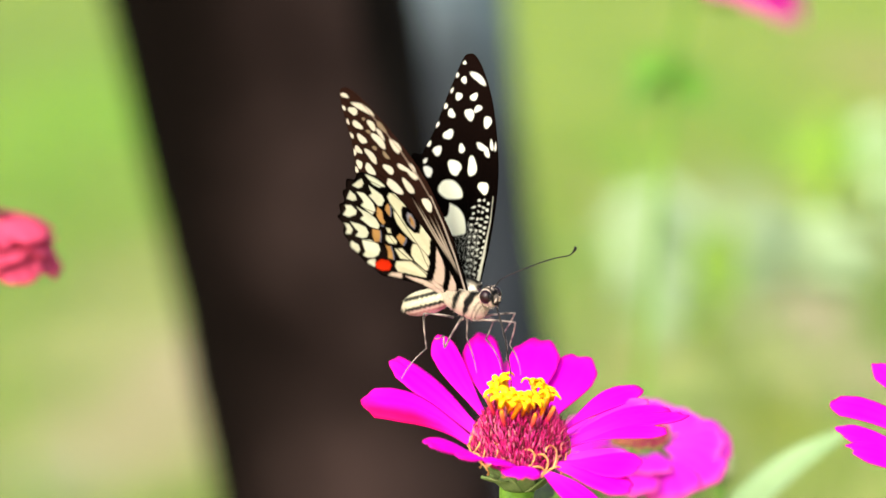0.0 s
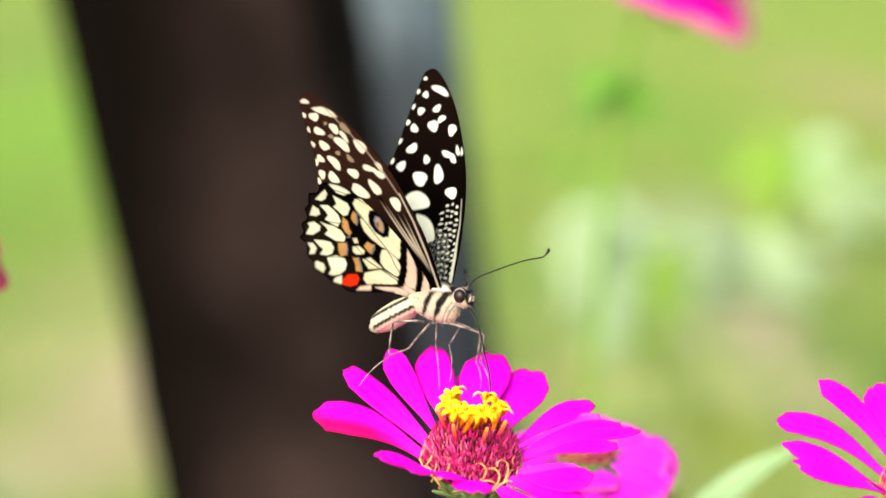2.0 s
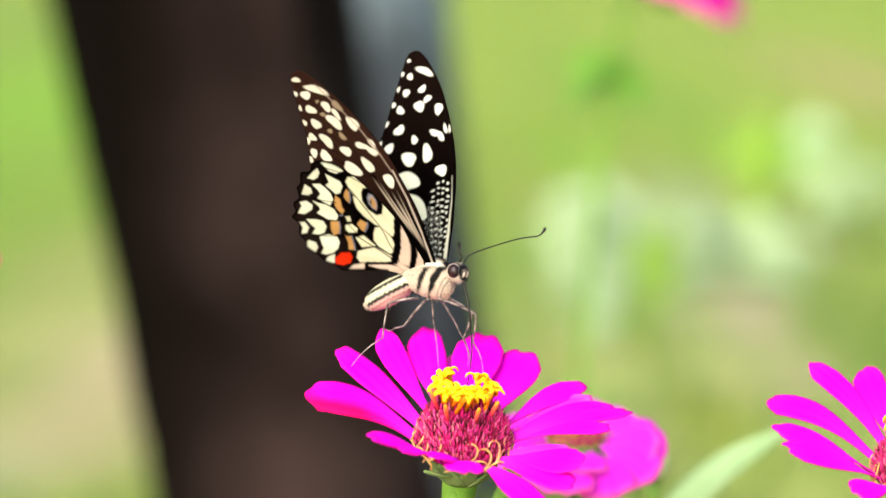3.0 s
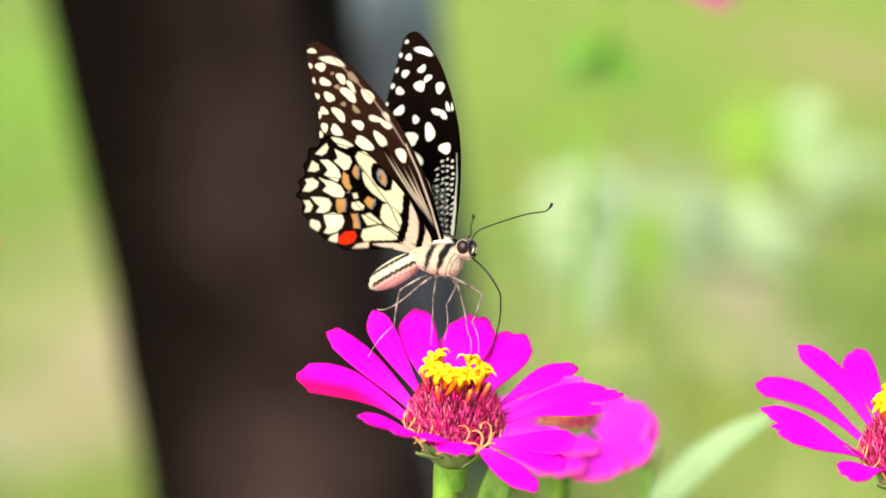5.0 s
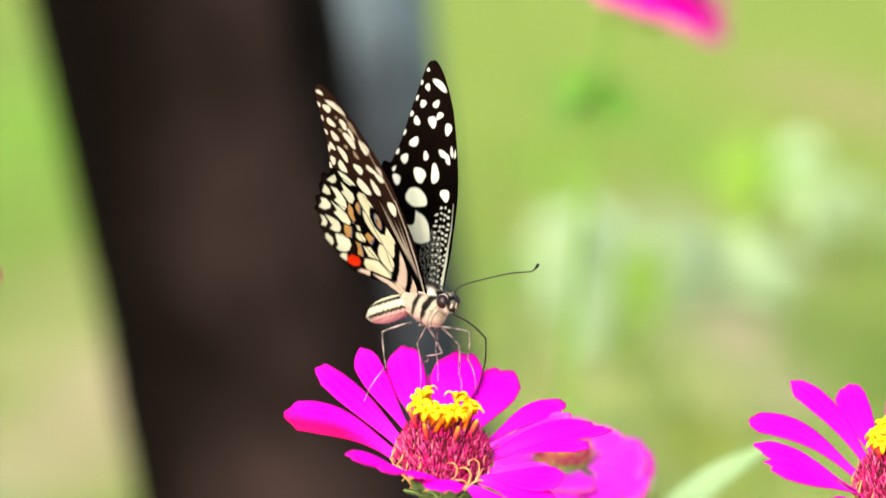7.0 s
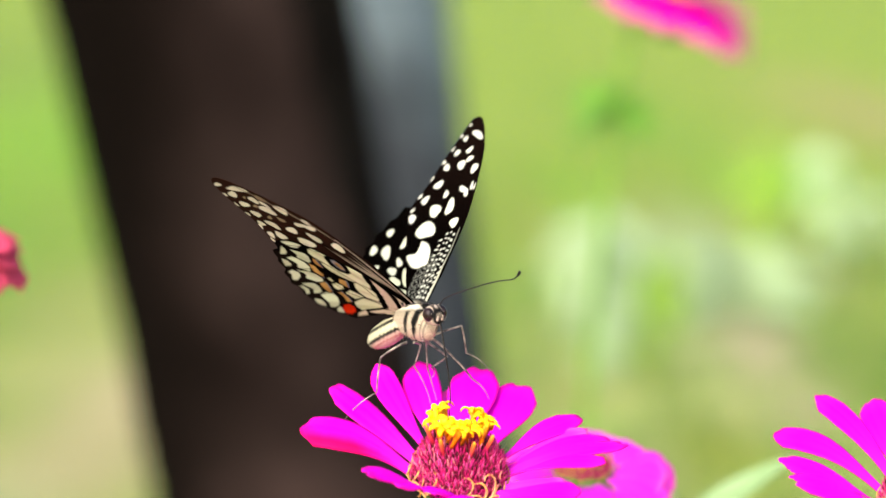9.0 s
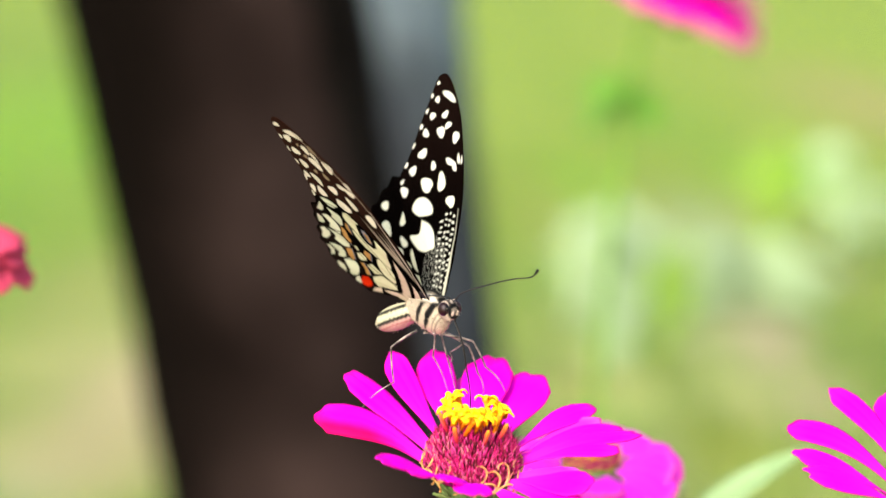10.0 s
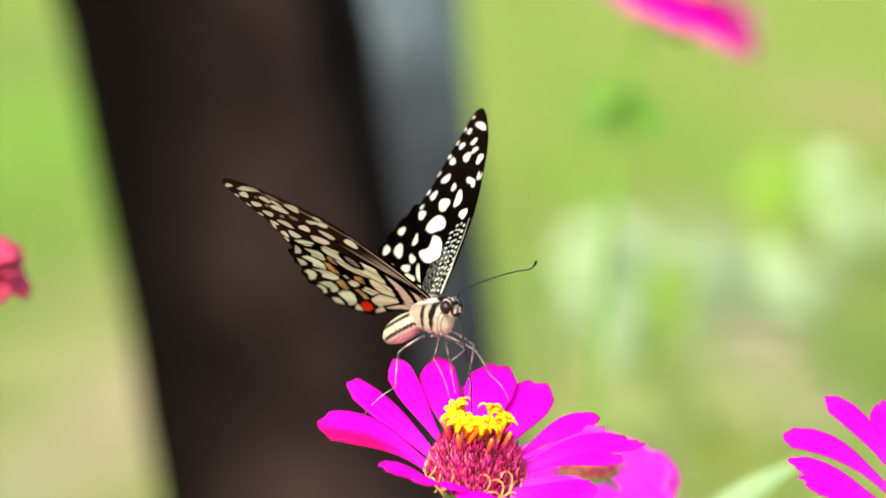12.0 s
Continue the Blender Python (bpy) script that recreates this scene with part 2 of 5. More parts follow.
# worn, lush, lighter and darker patches of the lawn: x, y, half width, half depth, how strong
PATCHES = ((YELLOW_GREEN, 0.28, 4.7, 0.16, 0.6, 0.5), (YELLOW_GREEN, 0.36, 4.1, 0.26, 0.6, 0.9), (YELLOW_GREEN, 0.54, 3.55, 0.26, 0.4, 0.9), (PALE, 0.64, 5.3, 0.22, 0.9, 0.6), (PALE, 0.36, 4.9, 0.16, 0.7, 0.6), (PALE, -0.61, 3.5, 0.10, 0.2, 0.6), (YELLOW_GREEN, 0.27, 3.5, 0.12, 0.3, 0.6), (LUSH, -1.3, 7.4, 0.6, 2.6, 0.6), (DULL_GREEN, -2.4, 11.5, 1.4, 4.5, 0.8), (WORN, -0.50, 3.80, 0.2, 0.5, 0.8), (WORN, -0.66, 4.6, 0.26, 0.8, 0.5), (DRY, 1.80, 10.2, 0.32, 2.2, 0.7), (STRAW, 0.56, 4.1, 0.11, 0.32, 0.35), (STRAW, 0.52, 4.9, 0.12, 0.4, 0.5), (YOUNG, 0.40, 4.75, 0.08, 0.35, 0.9), (YOUNG, 0.30, 5.4, 0.06, 0.4, 0.6), (STRAW, 0.36, 3.7, 0.05, 0.2, 0.5), (YOUNG, 1.03, 7.5, 0.16, 0.55, 0.9),
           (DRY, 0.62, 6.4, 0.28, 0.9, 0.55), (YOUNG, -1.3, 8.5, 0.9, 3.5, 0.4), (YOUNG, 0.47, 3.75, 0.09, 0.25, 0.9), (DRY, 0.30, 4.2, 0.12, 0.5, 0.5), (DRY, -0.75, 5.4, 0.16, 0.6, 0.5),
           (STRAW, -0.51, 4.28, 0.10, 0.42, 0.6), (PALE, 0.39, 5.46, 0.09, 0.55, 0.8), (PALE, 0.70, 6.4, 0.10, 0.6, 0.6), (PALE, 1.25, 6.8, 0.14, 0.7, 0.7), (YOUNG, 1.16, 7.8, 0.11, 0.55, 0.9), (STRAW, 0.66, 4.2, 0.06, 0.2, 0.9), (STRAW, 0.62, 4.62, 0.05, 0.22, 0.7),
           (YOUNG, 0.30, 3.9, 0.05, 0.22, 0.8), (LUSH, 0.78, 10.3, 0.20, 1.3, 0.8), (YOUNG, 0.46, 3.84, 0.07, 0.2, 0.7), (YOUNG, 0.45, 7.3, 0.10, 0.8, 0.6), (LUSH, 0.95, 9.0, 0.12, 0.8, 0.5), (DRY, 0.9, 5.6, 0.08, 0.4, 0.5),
           (YELLOW_GREEN, 0.45, 4.3, 0.24, 0.6, 0.6), (YELLOW_GREEN, 0.48, 3.3, 0.3, 0.4, 0.8), (YELLOW, 0.47, 3.81, 0.055, 0.22, 0.9), (OLIVE, 0.27, 4.33, 0.045, 0.22, 0.7), (OLIVE, 0.428, 4.44, 0.04, 0.22, 0.7), (STRAW, 0.678, 4.86, 0.07, 0.28, 0.8), (YOUNG, 0.54, 5.33, 0.05, 0.35, 0.8), (DULL_GREEN, -0.95, 6.0, 0.45, 1.6, 0.55))


def make_ground():
    xs = np.concatenate([-np.geomspace(900, 3.2, 16), np.linspace(-3, 3, 121), np.geomspace(3.2, 900, 16)])
    ys = np.concatenate([-np.geomspace(900, 2.2, 14), np.linspace(-2, 14, 160), np.geomspace(15, 1500, 16)])
    verts = [(x, y, 0.02 * lumpy(x, y, 0, 1.3) + 0.008 * lumpy(x, y, 3, 6) - 0.02) for y in ys for x in xs]
    w = len(xs)
    faces = [[j * w + i, j * w + i + 1, (j + 1) * w + i + 1, (j + 1) * w + i] for j in range(len(ys) - 1) for i in range(w - 1)]
    v = np.array(verts)
    col = np.tile(np.array(GRASS), (len(v), 1))
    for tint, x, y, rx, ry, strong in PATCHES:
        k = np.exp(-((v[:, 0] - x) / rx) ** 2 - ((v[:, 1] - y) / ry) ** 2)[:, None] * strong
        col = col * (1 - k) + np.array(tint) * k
    # unseen soil colour added under the zinnias to keep green bounce off them
    k = np.clip(1.5 - np.hypot(v[:, 0] / 1.4, (v[:, 1] - 0.4) / 1.1) + 0.12 * np.sin(v[:, 0] * 5 + 2 * np.sin(v[:, 1] * 4)) + 0.08 * np.sin(v[:, 1] * 9 + v[:, 0] * 3), 0, 0.5)[:, None] * 2
    col = col * (1 - k) + np.array(UNSEEN_SOIL) * k
    m, nt, b = nodes_of("lawn", 0.9, 0.1)
    at = nt.nodes.new("ShaderNodeVertexColor")
    at.layer_name = "pigment"
    big, fine = noise_node(nt, 2.2, 4.0), noise_node(nt, 90.0, 4.0)
    c = mix_node(nt, 0.5, at.outputs[0], ramp_node(nt, big.outputs["Fac"], [(0.32, (0.36, 0.42, 0.30)), (0.68, (0.66, 0.58, 0.70))]).outputs[0], "OVERLAY")
    c = mix_node(nt, 0.4, c, ramp_node(nt, fine.outputs["Fac"], [(0.25, (0.3, 0.3, 0.3)), (0.75, (0.7, 0.7, 0.7))]).outputs[0], "OVERLAY")
    nt.links.new(c, b.inputs["Base Color"])
    bump(nt, b, fine.outputs["Fac"], 0.7, 0.02)
    return tagged(new("ground", mesh_of("ground", verts, faces, m, col)), "sunlit green lawn with dry straw patches, unseen brown soil added under the flowers", "ground", kind="structure")


make_ground()


def make_grass():
    rng = np.random.default_rng(21)
    n = 12000
    y = 2.2 + np.abs(rng.normal(0, 3.2, n)) + rng.normal(0, 0.25, n)
    x = 0.05 * y + rng.normal(0, 0.24, n) * y
    # worn patches grow hardly any grass
    worn = np.zeros(n)
    for tint, px, py, rx, ry, strong in PATCHES:
        if tint in (STRAW, DRY, WORN):
            worn = np.maximum(worn, strong * np.exp(-((x - px) / rx) ** 2 - ((y - py) / ry) ** 2))
    keep = worn < 0.12 + 0.25 * rng.random(n)
    x, y = x[keep], y[keep]
    n = len(x)
    h, a = rng.uniform(0.025, 0.07, n), rng.uniform(0, 6.283, n)
    dx, dy, w = np.cos(a), np.sin(a), rng.uniform(0.002, 0.004, n)
    bend_x, bend_y = rng.normal(0, 0.025, n), rng.normal(0, 0.025, n)
    v = np.zeros((n, 5, 3))
    for k, (s, side) in enumerate(((0, -1), (0, 1), (0.6, 0.8), (0.6, -0.8), (1, 0))):
        v[:, k] = np.stack([x + dx * w * side + bend_x * s * s, y + dy * w * side + bend_y * s * s, -0.03 + (h + 0.03) * s], 1)
    faces = []
    for i in range(n):
        faces += [[5 * i, 5 * i + 1, 5 * i + 2, 5 * i + 3], [5 * i + 3, 5 * i + 2, 5 * i + 4]]
    m = islands("grass_blade", [(0.0, (0.12, 0.22, 0.03)), (0.5, (0.2, 0.3, 0.05)), (0.85, (0.27, 0.33, 0.08)), (1.0, (0.36, 0.31, 0.14))], 0.6, 0.2, 0.35)
    tagged(new("grass", mesh_of("grass", v.reshape(-1, 3), faces, m)), "short green and straw-coloured grass blades on the lawn", "grass", kind="stuff")


make_grass()


# ---- tree trunks ----
def trunk_mesh(name, foot, lean, height, radius, mat, rough, seed):
    pts, rad = [], []
    for i in range(60):
        z = -0.06 + (height + 0.06) * i / 59
        pts.append((foot[0] + lean[0] * z + 0.01 * math.sin(z * 2.3 + seed), foot[1] + lean[1] * z + 0.01 * math.cos(z * 1.7 + seed), z))
        rad.append(radius * (0.96 + 0.2 * min(z, 0.8) - 0.05 * max(z - 0.8, 0)) * (1 + 0.5 * math.exp(-max(z, 0) / 0.09)))
    v, f = tube(pts, rad, 40)
    v = np.array(v)
    for i in range(60):
        for k in range(40):
            p = v[i * 40 + k]
            c = np.array(pts[i])
            groove = lumpy(math.cos(k * 0.157) * 3, math.sin(k * 0.157) * 3, p[2] * 1.3 + seed, 1.8) + 0.5 * lumpy(p[0] * 3, p[1] * 3, p[2], 14)
            v[i * 40 + k] = c + (p - c) * (1 + rough * groove)
    return mesh_of(name, v, f, mat)


def make_trunk(foot, lean, height, radius, mat, rough, seed, label):
    tree = tagged(new("tree"), label, "tree")
    put("trunk", trunk_mesh("trunk", foot, lean, height, radius, mat, rough, seed), tree)
    return tree


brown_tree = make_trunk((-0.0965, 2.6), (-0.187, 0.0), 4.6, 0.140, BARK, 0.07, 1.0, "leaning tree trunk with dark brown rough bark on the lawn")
# near-black tube added along the trunk to stand for its shaded right flank
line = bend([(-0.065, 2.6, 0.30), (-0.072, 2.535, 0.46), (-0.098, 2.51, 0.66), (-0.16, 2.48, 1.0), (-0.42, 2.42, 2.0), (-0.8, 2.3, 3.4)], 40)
flank_v, flank_f = tube(line, np.linspace(0.036, 0.03, 40) * (1 + 0.06 * np.sin(np.arange(40) * 1.7)), 18)
put("segment", mesh_of("segment", flank_v, flank_f, SHADED_BARK), brown_tree, "almost black tube added for the trunk's shaded right flank")
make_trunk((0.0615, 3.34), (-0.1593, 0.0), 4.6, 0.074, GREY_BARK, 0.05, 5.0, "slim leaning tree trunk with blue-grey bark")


# ---- zinnias ----
def petal(length, width, az, el, arch, notch, seed, axis):
    """One ray petal: a grid in the flower's space (mm), from the disc's rim to its tip at azimuth az and elevation el; its face turns to the flower's axis."""
    rng = random.Random(seed)
    a, e = radians(az), radians(el)
    tip = length * np.array([math.cos(e) * math.cos(a), math.cos(e) * math.sin(a), math.sin(e)])
    n = np.array(axis) / np.linalg.norm(axis)
    seat = np.array([0.55 * n[0], 0.55 * n[1], n[2]]) / np.linalg.norm([0.55 * n[0], 0.55 * n[1], n[2]])
    rim = tip - seat * tip.dot(seat)
    root = 6.8 * rim / np.linalg.norm(rim) - 0.3 * seat
    d = tip - root
    size = np.linalg.norm(d)
    across = np.cross(n, d)
    across /= np.linalg.norm(across)
    up = np.cross(d / size, across)
    rows, cols = 24, 13
    grid = np.zeros((rows, cols, 3))
    ph, ph2, twist, bow = rng.uniform(0, 6), rng.uniform(0, 6), rng.uniform(-0.15, 0.15), rng.uniform(-0.05, 0.05)
    for i in range(rows):
        for j in range(cols):
            c = 2 * j / (cols - 1) - 1
            reach_out = 1 - 0.15 * abs(c + 0.8 * bow) ** 2.3 - notch * math.exp(-((c - 0.15) / 0.22) ** 2) + 0.012 * math.cos(7 * c + ph)
            s = i / (rows - 1) * reach_out
            w = width * 0.5 * (0.17 + 0.83 * math.sin(math.pi * 0.5 * min(1, s / 0.74)) ** 2.2) * (1 - 0.12 * max(0, s - 0.7) / 0.3)
            lift = arch * math.sin(math.pi * s ** 1.15) * size + 0.02 * size * math.sin(5 * s + ph) * c
            lift += -0.12 * w * c * c + 0.03 * w * math.cos(9 * c + ph2) * (0.4 + s) + twist * w * c * s
            grid[i, j] = root + d * s + up * lift + across * (w * c + bow * size * math.sin(math.pi * s))
    return grid


def petal_colours(grid, tint, blush=0.0, under=None, rimmed=True):
    r, c, _ = grid.shape
    s = np.repeat(np.linspace(0, 1, r), c)[:, None]
    j = np.tile(np.linspace(-1, 1, c), r)[:, None]
    streak = 0.5 + 0.5 * np.cos(j * 19)
    rim = np.clip((np.maximum(s, np.abs(j)) - 0.84) / 0.16, 0, 1)
    top = np.array(tint) * (1 - 0.12 * streak * (1 - s)) * (1 + rim * (np.array([0.05, 3.0, -0.45]) if rimmed else 0)) + (1 - s) ** 3 * np.array([0.0, 0.03, 0.0])
    edge = blush * np.clip((j + 0.25) / 0.8, 0, 1) * np.clip((s - 0.2) / 0.4, 0, 1)
    top = top * (1 - edge) + np.array([0.72, 0.002, 0.085]) * edge
    under = np.array(tint) * np.array([1.0, 1.0, 0.7]) + np.array([0.03, 0.008, 0.03]) if under is None else np.array(under)
    return np.concatenate([top, under + 0 * s])


def floret_mesh(seed):
    """A little five-lobed trumpet whose lobes roll back."""
    rng = random.Random(seed)
    pieces = [tube([(0, 0, -4.2), (0, 0, -1.5), (0, 0, 0.3)], [0.45, 0.62, 0.95], 8)]
    for k in range(5):
        a = k * 1.2566 + rng.uniform(-0.2, 0.2)
        curl, size = rng.uniform(2.2, 3.4), rng.uniform(0.85, 1.2)
        g = np.zeros((9, 5, 3))
        r, z, turn = 0.7, 0.2, 1.1
        for i in range(9):
            s = i / 8
            for j in range(5):
                c = j / 2 - 1
                w = 0.62 * (1 - 0.7 * s ** 2.2) * c
                g[i, j] = (r * math.cos(a) - w * math.sin(a), r * math.sin(a) + w * math.cos(a), z - 0.14 * c * c)
            step = 0.36 * size
            r, z = r + step * math.cos(turn), z + step * math.sin(turn)
            turn -= curl / 8
        pieces.append(sheet(g, 0.3))
    v, f = join(pieces)
    v = np.array(v)
    k = np.clip((v[:, 2] + 0.3) / 1.5, 0, 1)[:, None]
    return mesh_of("disc_floret", v * np.array([0.92, 0.92, 1.0]), f, FLORET, np.array([0.85, 0.22, 0.003]) * (1 - k) + np.array([0.95, 0.74, 0.004]) * k, MM)


def style_mesh():
    pieces = []
    for side in (-1, 1):
        pts = [(0.15 * side, 0, -1.2), (0.25 * side, 0, 0.4), (0.9 * side, 0.3, 1.5), (2.0 * side, 0.7, 1.6), (2.7 * side, 0.9, 0.7), (2.5 * side, 0.8, 0.1)]
        pieces.append(tube(bend(pts, 14), np.linspace(0.19, 0.13, 14), 6))
    v, f = join(pieces)
    return mesh_of("style", v, f, STYLE, scale=MM)


def bract_mesh():
    g = np.zeros((7, 7, 3))
    for i in range(7):
        for j in range(7):
            s, c = i / 6, j / 3 - 1
            w = 2.0 * math.sqrt(max(0.05, 1 - (max(0, s - 0.35) / 0.68) ** 2)) * c
            g[i, j] = (0.5 * math.sin(s * 2.6) - 0.22 * c * c, w, 5.2 * s)
    v, f = sheet(g, 0.35)
    return mesh_of("bract", v, f, BRACT, scale=MM)


def closed_mesh():
    """A slim floret that has not opened yet."""
    v, f = tube([(0, 0, -3.0), (0, 0, -1.0), (0.1, 0, 1.2), (0.15, 0, 2.2), (0.15, 0, 2.6)], [0.35, 0.42, 0.5, 0.4, 0.12], 8)
    v = np.array(v)
    k = np.clip((v[:, 2] - 0.2) / 2.4, 0, 1)[:, None]
    return mesh_of("closed_floret", v, f, FLORET, np.array([0.6, 0.02, 0.06]) * (1 - k) + np.array([0.88, 0.28, 0.01]) * k, MM)


CLOSED_MESH = closed_mesh()
FLORET_MESHES, STYLE_MESH, BRACT_MESH = [floret_mesh(k) for k in range(4)], style_mesh(), bract_mesh()


PALE_TINT = (0.88, 0.022, 0.82)


def make_zinnia(at, height, petals, tilt, label, tint=(0.84, 0.0015, 0.72), florets=((150, 11, 0),), drift=(0, 0), seed=1, cone=1.0, axis=(0, -0.42, 0.9), thin=1.0, crook=-1.5, disc_size=0.93, under=None, pale=(), rimmed=True):
    """at: the stem's foot; height: of the ring of petals; drift: how far the head stands from over the foot."""
    rng = random.Random(seed)
    thing = tagged(new("zinnia"), label, "flower", "zinnias")
    thing.matrix_basis = pose(at[0], at[1], 0)
    head = pose(drift[0], drift[1], height)
    lean = pose(0, 0, 0, *tilt)
    dx, dy, h = drift[0] / MM, drift[1] / MM, height / MM
    v, f = tube(bend([(0, 0, -25), (dx * 0.2, dy * 0.2, h * 0.45), (dx * (0.9 if crook > -9 else 1) + crook, dy * 0.9, h - 40), (dx - 0.6, dy, h - 9)], 40), np.linspace(3.0, 2.3, 40) * thin, 12)
    put("stem", mesh_of("stem", v, f, STEM, scale=MM), thing)
    # cup under the head
    prof = [(2.3, -12), (2.5, -9.5), (3.0, -7), (4.0, -5.0), (5.4, -3.2), (6.4, -1.8), (6.4, -0.8), (0.5, -0.6)]
    vv, ff = [], []
    for r, z in prof:
        for k in range(24):
            a = k * math.pi / 12
            rr = r * (1 + 0.03 * math.sin(k * 2.5 + z))
            vv.append((rr * math.cos(a), rr * math.sin(a), z))
    for i in range(len(prof) - 1):
        for k in range(24):
            k2 = (k + 1) % 24
            ff.append([i * 24 + k, i * 24 + k2, (i + 1) * 24 + k2, (i + 1) * 24 + k])
    cup = put("calyx", mesh_of("calyx", vv, ff, STEM, scale=MM), thing, "green cup of overlapping bracts", at=head)
    for row, (n, r, z, tip) in enumerate(((9, 2.9, -7.2, 40), (11, 4.0, -5.2, 36))):
        for k in range(n):
            a = 360 * k / n + row * 13 + rng.uniform(-5, 5)
            put("bract", BRACT_MESH, cup, at=pose(0, 0, 0, 0, 0, a) @ pose(r * MM, 0, z * MM, 0, tip + rng.uniform(-6, 8), 0))
    put("bract", BRACT_MESH, cup, "pale dry bract tip", at=pose(0, 0, 0, 0, 0, -128) @ pose(6.2 * MM, 0, -4.6 * MM, 0, 68, 0))
    for k, (az, el, length, width, arch, notch) in enumerate(petals):
        g = petal(length, width, az, el, arch, notch, seed * 50 + k, axis)
        # two petals side by side never share a plane
        g[:, :, 2] += 0.35 * (k % 3 - 1)
        v, f = sheet(g, 0.28)
        put("petal", mesh_of("petal", v, f, PETAL, petal_colours(g, PALE_TINT if az in pale else tint, 0.95 if az == 175 else 0.0, under, rimmed), MM), thing, at=head)
    # disc: a dome set with upright chaff
    disc = put("disc", dome_mesh(cone), thing, "crimson domed flower disc", at=head @ lean @ Matrix.Diagonal((disc_size, disc_size, 1, 1)))
    pieces = []
    for k in range(2200):
        a, s = k * 2.39996, ((k + 0.5) / 2200) ** 0.55
        r, zz = dome_at(1 - s, cone)
        out = np.array([math.cos(a), math.sin(a), 0])
        up = out * 0.55 * s + np.array([rng.uniform(-0.3, 0.3), rng.uniform(-0.3, 0.3), 1.0])
        up /= np.linalg.norm(up)
        base = np.array([r * math.cos(a), r * math.sin(a), zz])
        ln = rng.uniform(1.0, 2.5)
        mid = base + up * ln * 0.55 + out * rng.uniform(0.0, 0.4)
        end = base + up * ln + out * rng.uniform(-0.3, 0.5)
        pieces.append(tube([base - up * 0.5, mid, end], [0.2, 0.2, 0.05], 4, 0.6))
    v, f = join(pieces)
    put("chaff", mesh_of("chaff", v, f, CHAFF, scale=MM), disc, "crimson and pink chaff scales", kind="stuff")
    for a0, n, _ in florets:
        for k in range(n):
            a = radians(a0 + 22.5 * k + rng.uniform(-5, 5))
            r = rng.uniform(3.9, 6.0)
            z = 12.6 * cone + rng.uniform(-1.3, 1.0)
            put("disc_floret", FLORET_MESHES[k % 4], disc, at=pose(r * math.cos(a) * MM, r * math.sin(a) * MM, z * MM, -28 * math.sin(a), 28 * math.cos(a), rng.uniform(0, 72)))
        # half-open orange florets lower on the dome
        for k in range(0, n, 2):
            a = radians(a0 + 22.5 * k + 11 + rng.uniform(-7, 7))
            r, z = rng.uniform(5.6, 7.0), 10.0 * cone + rng.uniform(-1.4, 0.6)
            put("closed_floret", CLOSED_MESH, disc, at=pose(r * math.cos(a) * MM, r * math.sin(a) * MM, z * MM, -24 * math.sin(a), 24 * math.cos(a), 0))
    for k in range(18):
        a = 20 * k + rng.uniform(-7, 7)
        put("style", STYLE_MESH, disc, at=pose(0, 0, 0, 0, 0, a) @ pose(rng.uniform(9.6, 10.6) * MM, 0, rng.uniform(-0.2, 1.8) * MM, rng.uniform(-20, 20), rng.uniform(30, 70), 90 + rng.uniform(-30, 30)) @ Matrix.Scale(rng.uniform(1.0, 1.35), 4))
    return thing


def dome_at(u, cone):
    """u 0 at the rim, 1 at the crown: radius and height, mm."""
    r = 9.0 * math.sqrt(max(0.0, 1 - (max(0, u - 0.35) / 0.65) ** 2)) if u > 0.35 else 9.0 + 0.2 * math.sin(u * 6)
    return r * (1 - 0.28 * u), 9.6 * cone * u ** 0.9


def dome_mesh(cone):
    vv, ff = [], []
    for i in range(13):
        r, z = dome_at(i / 12, cone)
        for k in range(28):
            a = k * math.pi / 14
            vv.append((max(r - 0.35, 0.05) * math.cos(a), max(r - 0.35, 0.05) * math.sin(a), z - 0.5))
    for i in range(12):
        for k in range(28):
            k2 = (k + 1) % 28
            ff.append([i * 28 + k, i * 28 + k2, (i + 1) * 28 + k2, (i + 1) * 28 + k])
    return mesh_of("disc", vv, ff, CHAFF, scale=MM)


# azimuth, elevation, length, width, arch, notch of each petal
MAIN_PETALS = [(175, 18.5, 31.5, 9.8, 0.11, 0.0), (150.5, 30.8, 32.2, 7.6, 0.05, 0.02), (129, 35, 31.5, 5.4, 0.05, 0.02), (109, 37, 31, 7.4, 0.05, 0.02), (95, 26, 28, 4.5, 0.04, 0.0),
               (78.8, 34.5, 29.6, 9.6, 0.06, 0.02), (62.5, 27, 31.2, 9.6, 0.04, 0.05), (36, 16.2, 30.8, 5.6, 0.10, 0.0), (27, 13, 29.0, 4.6, 0.05, 0.0), (17, 11.2, 31.3, 5.2, 0.09, 0.0), (8, 10.5, 33.0, 5.6, 0.07, 0.03), (-5, 8.5, 28.0, 3.8, 0.05, 0.0)]
FRONT_PETALS = [(-20, 5, 21, 4.4, 0.04, 0.0), (-36, 2, 26.8, 7.4, 0.03, 0.0), (-43, -7, 27.5, 6.4, 0.05, 0.03), (-57, -13, 27, 5.4, 0.08, 0.0), (-90, 1, 22.6, 7.4, 0.08, 0.03), (-106, 6, 21, 5.4, 0.06, 0.0), (-119, 10, 24, 4.8, 0.05, 0.0), (-136, 13, 25.3, 4.6, 0.03, 0.02)]
zinnia_main = make_zinnia((0.0085, 0.4645), 0.7398, MAIN_PETALS + FRONT_PETALS, (13, 0, 0), "magenta zinnia with yellow florets on a crimson disc, under a butterfly", florets=((140, 13, 0),), drift=(0.001, 0), seed=3, pale=(95, 27, -20))
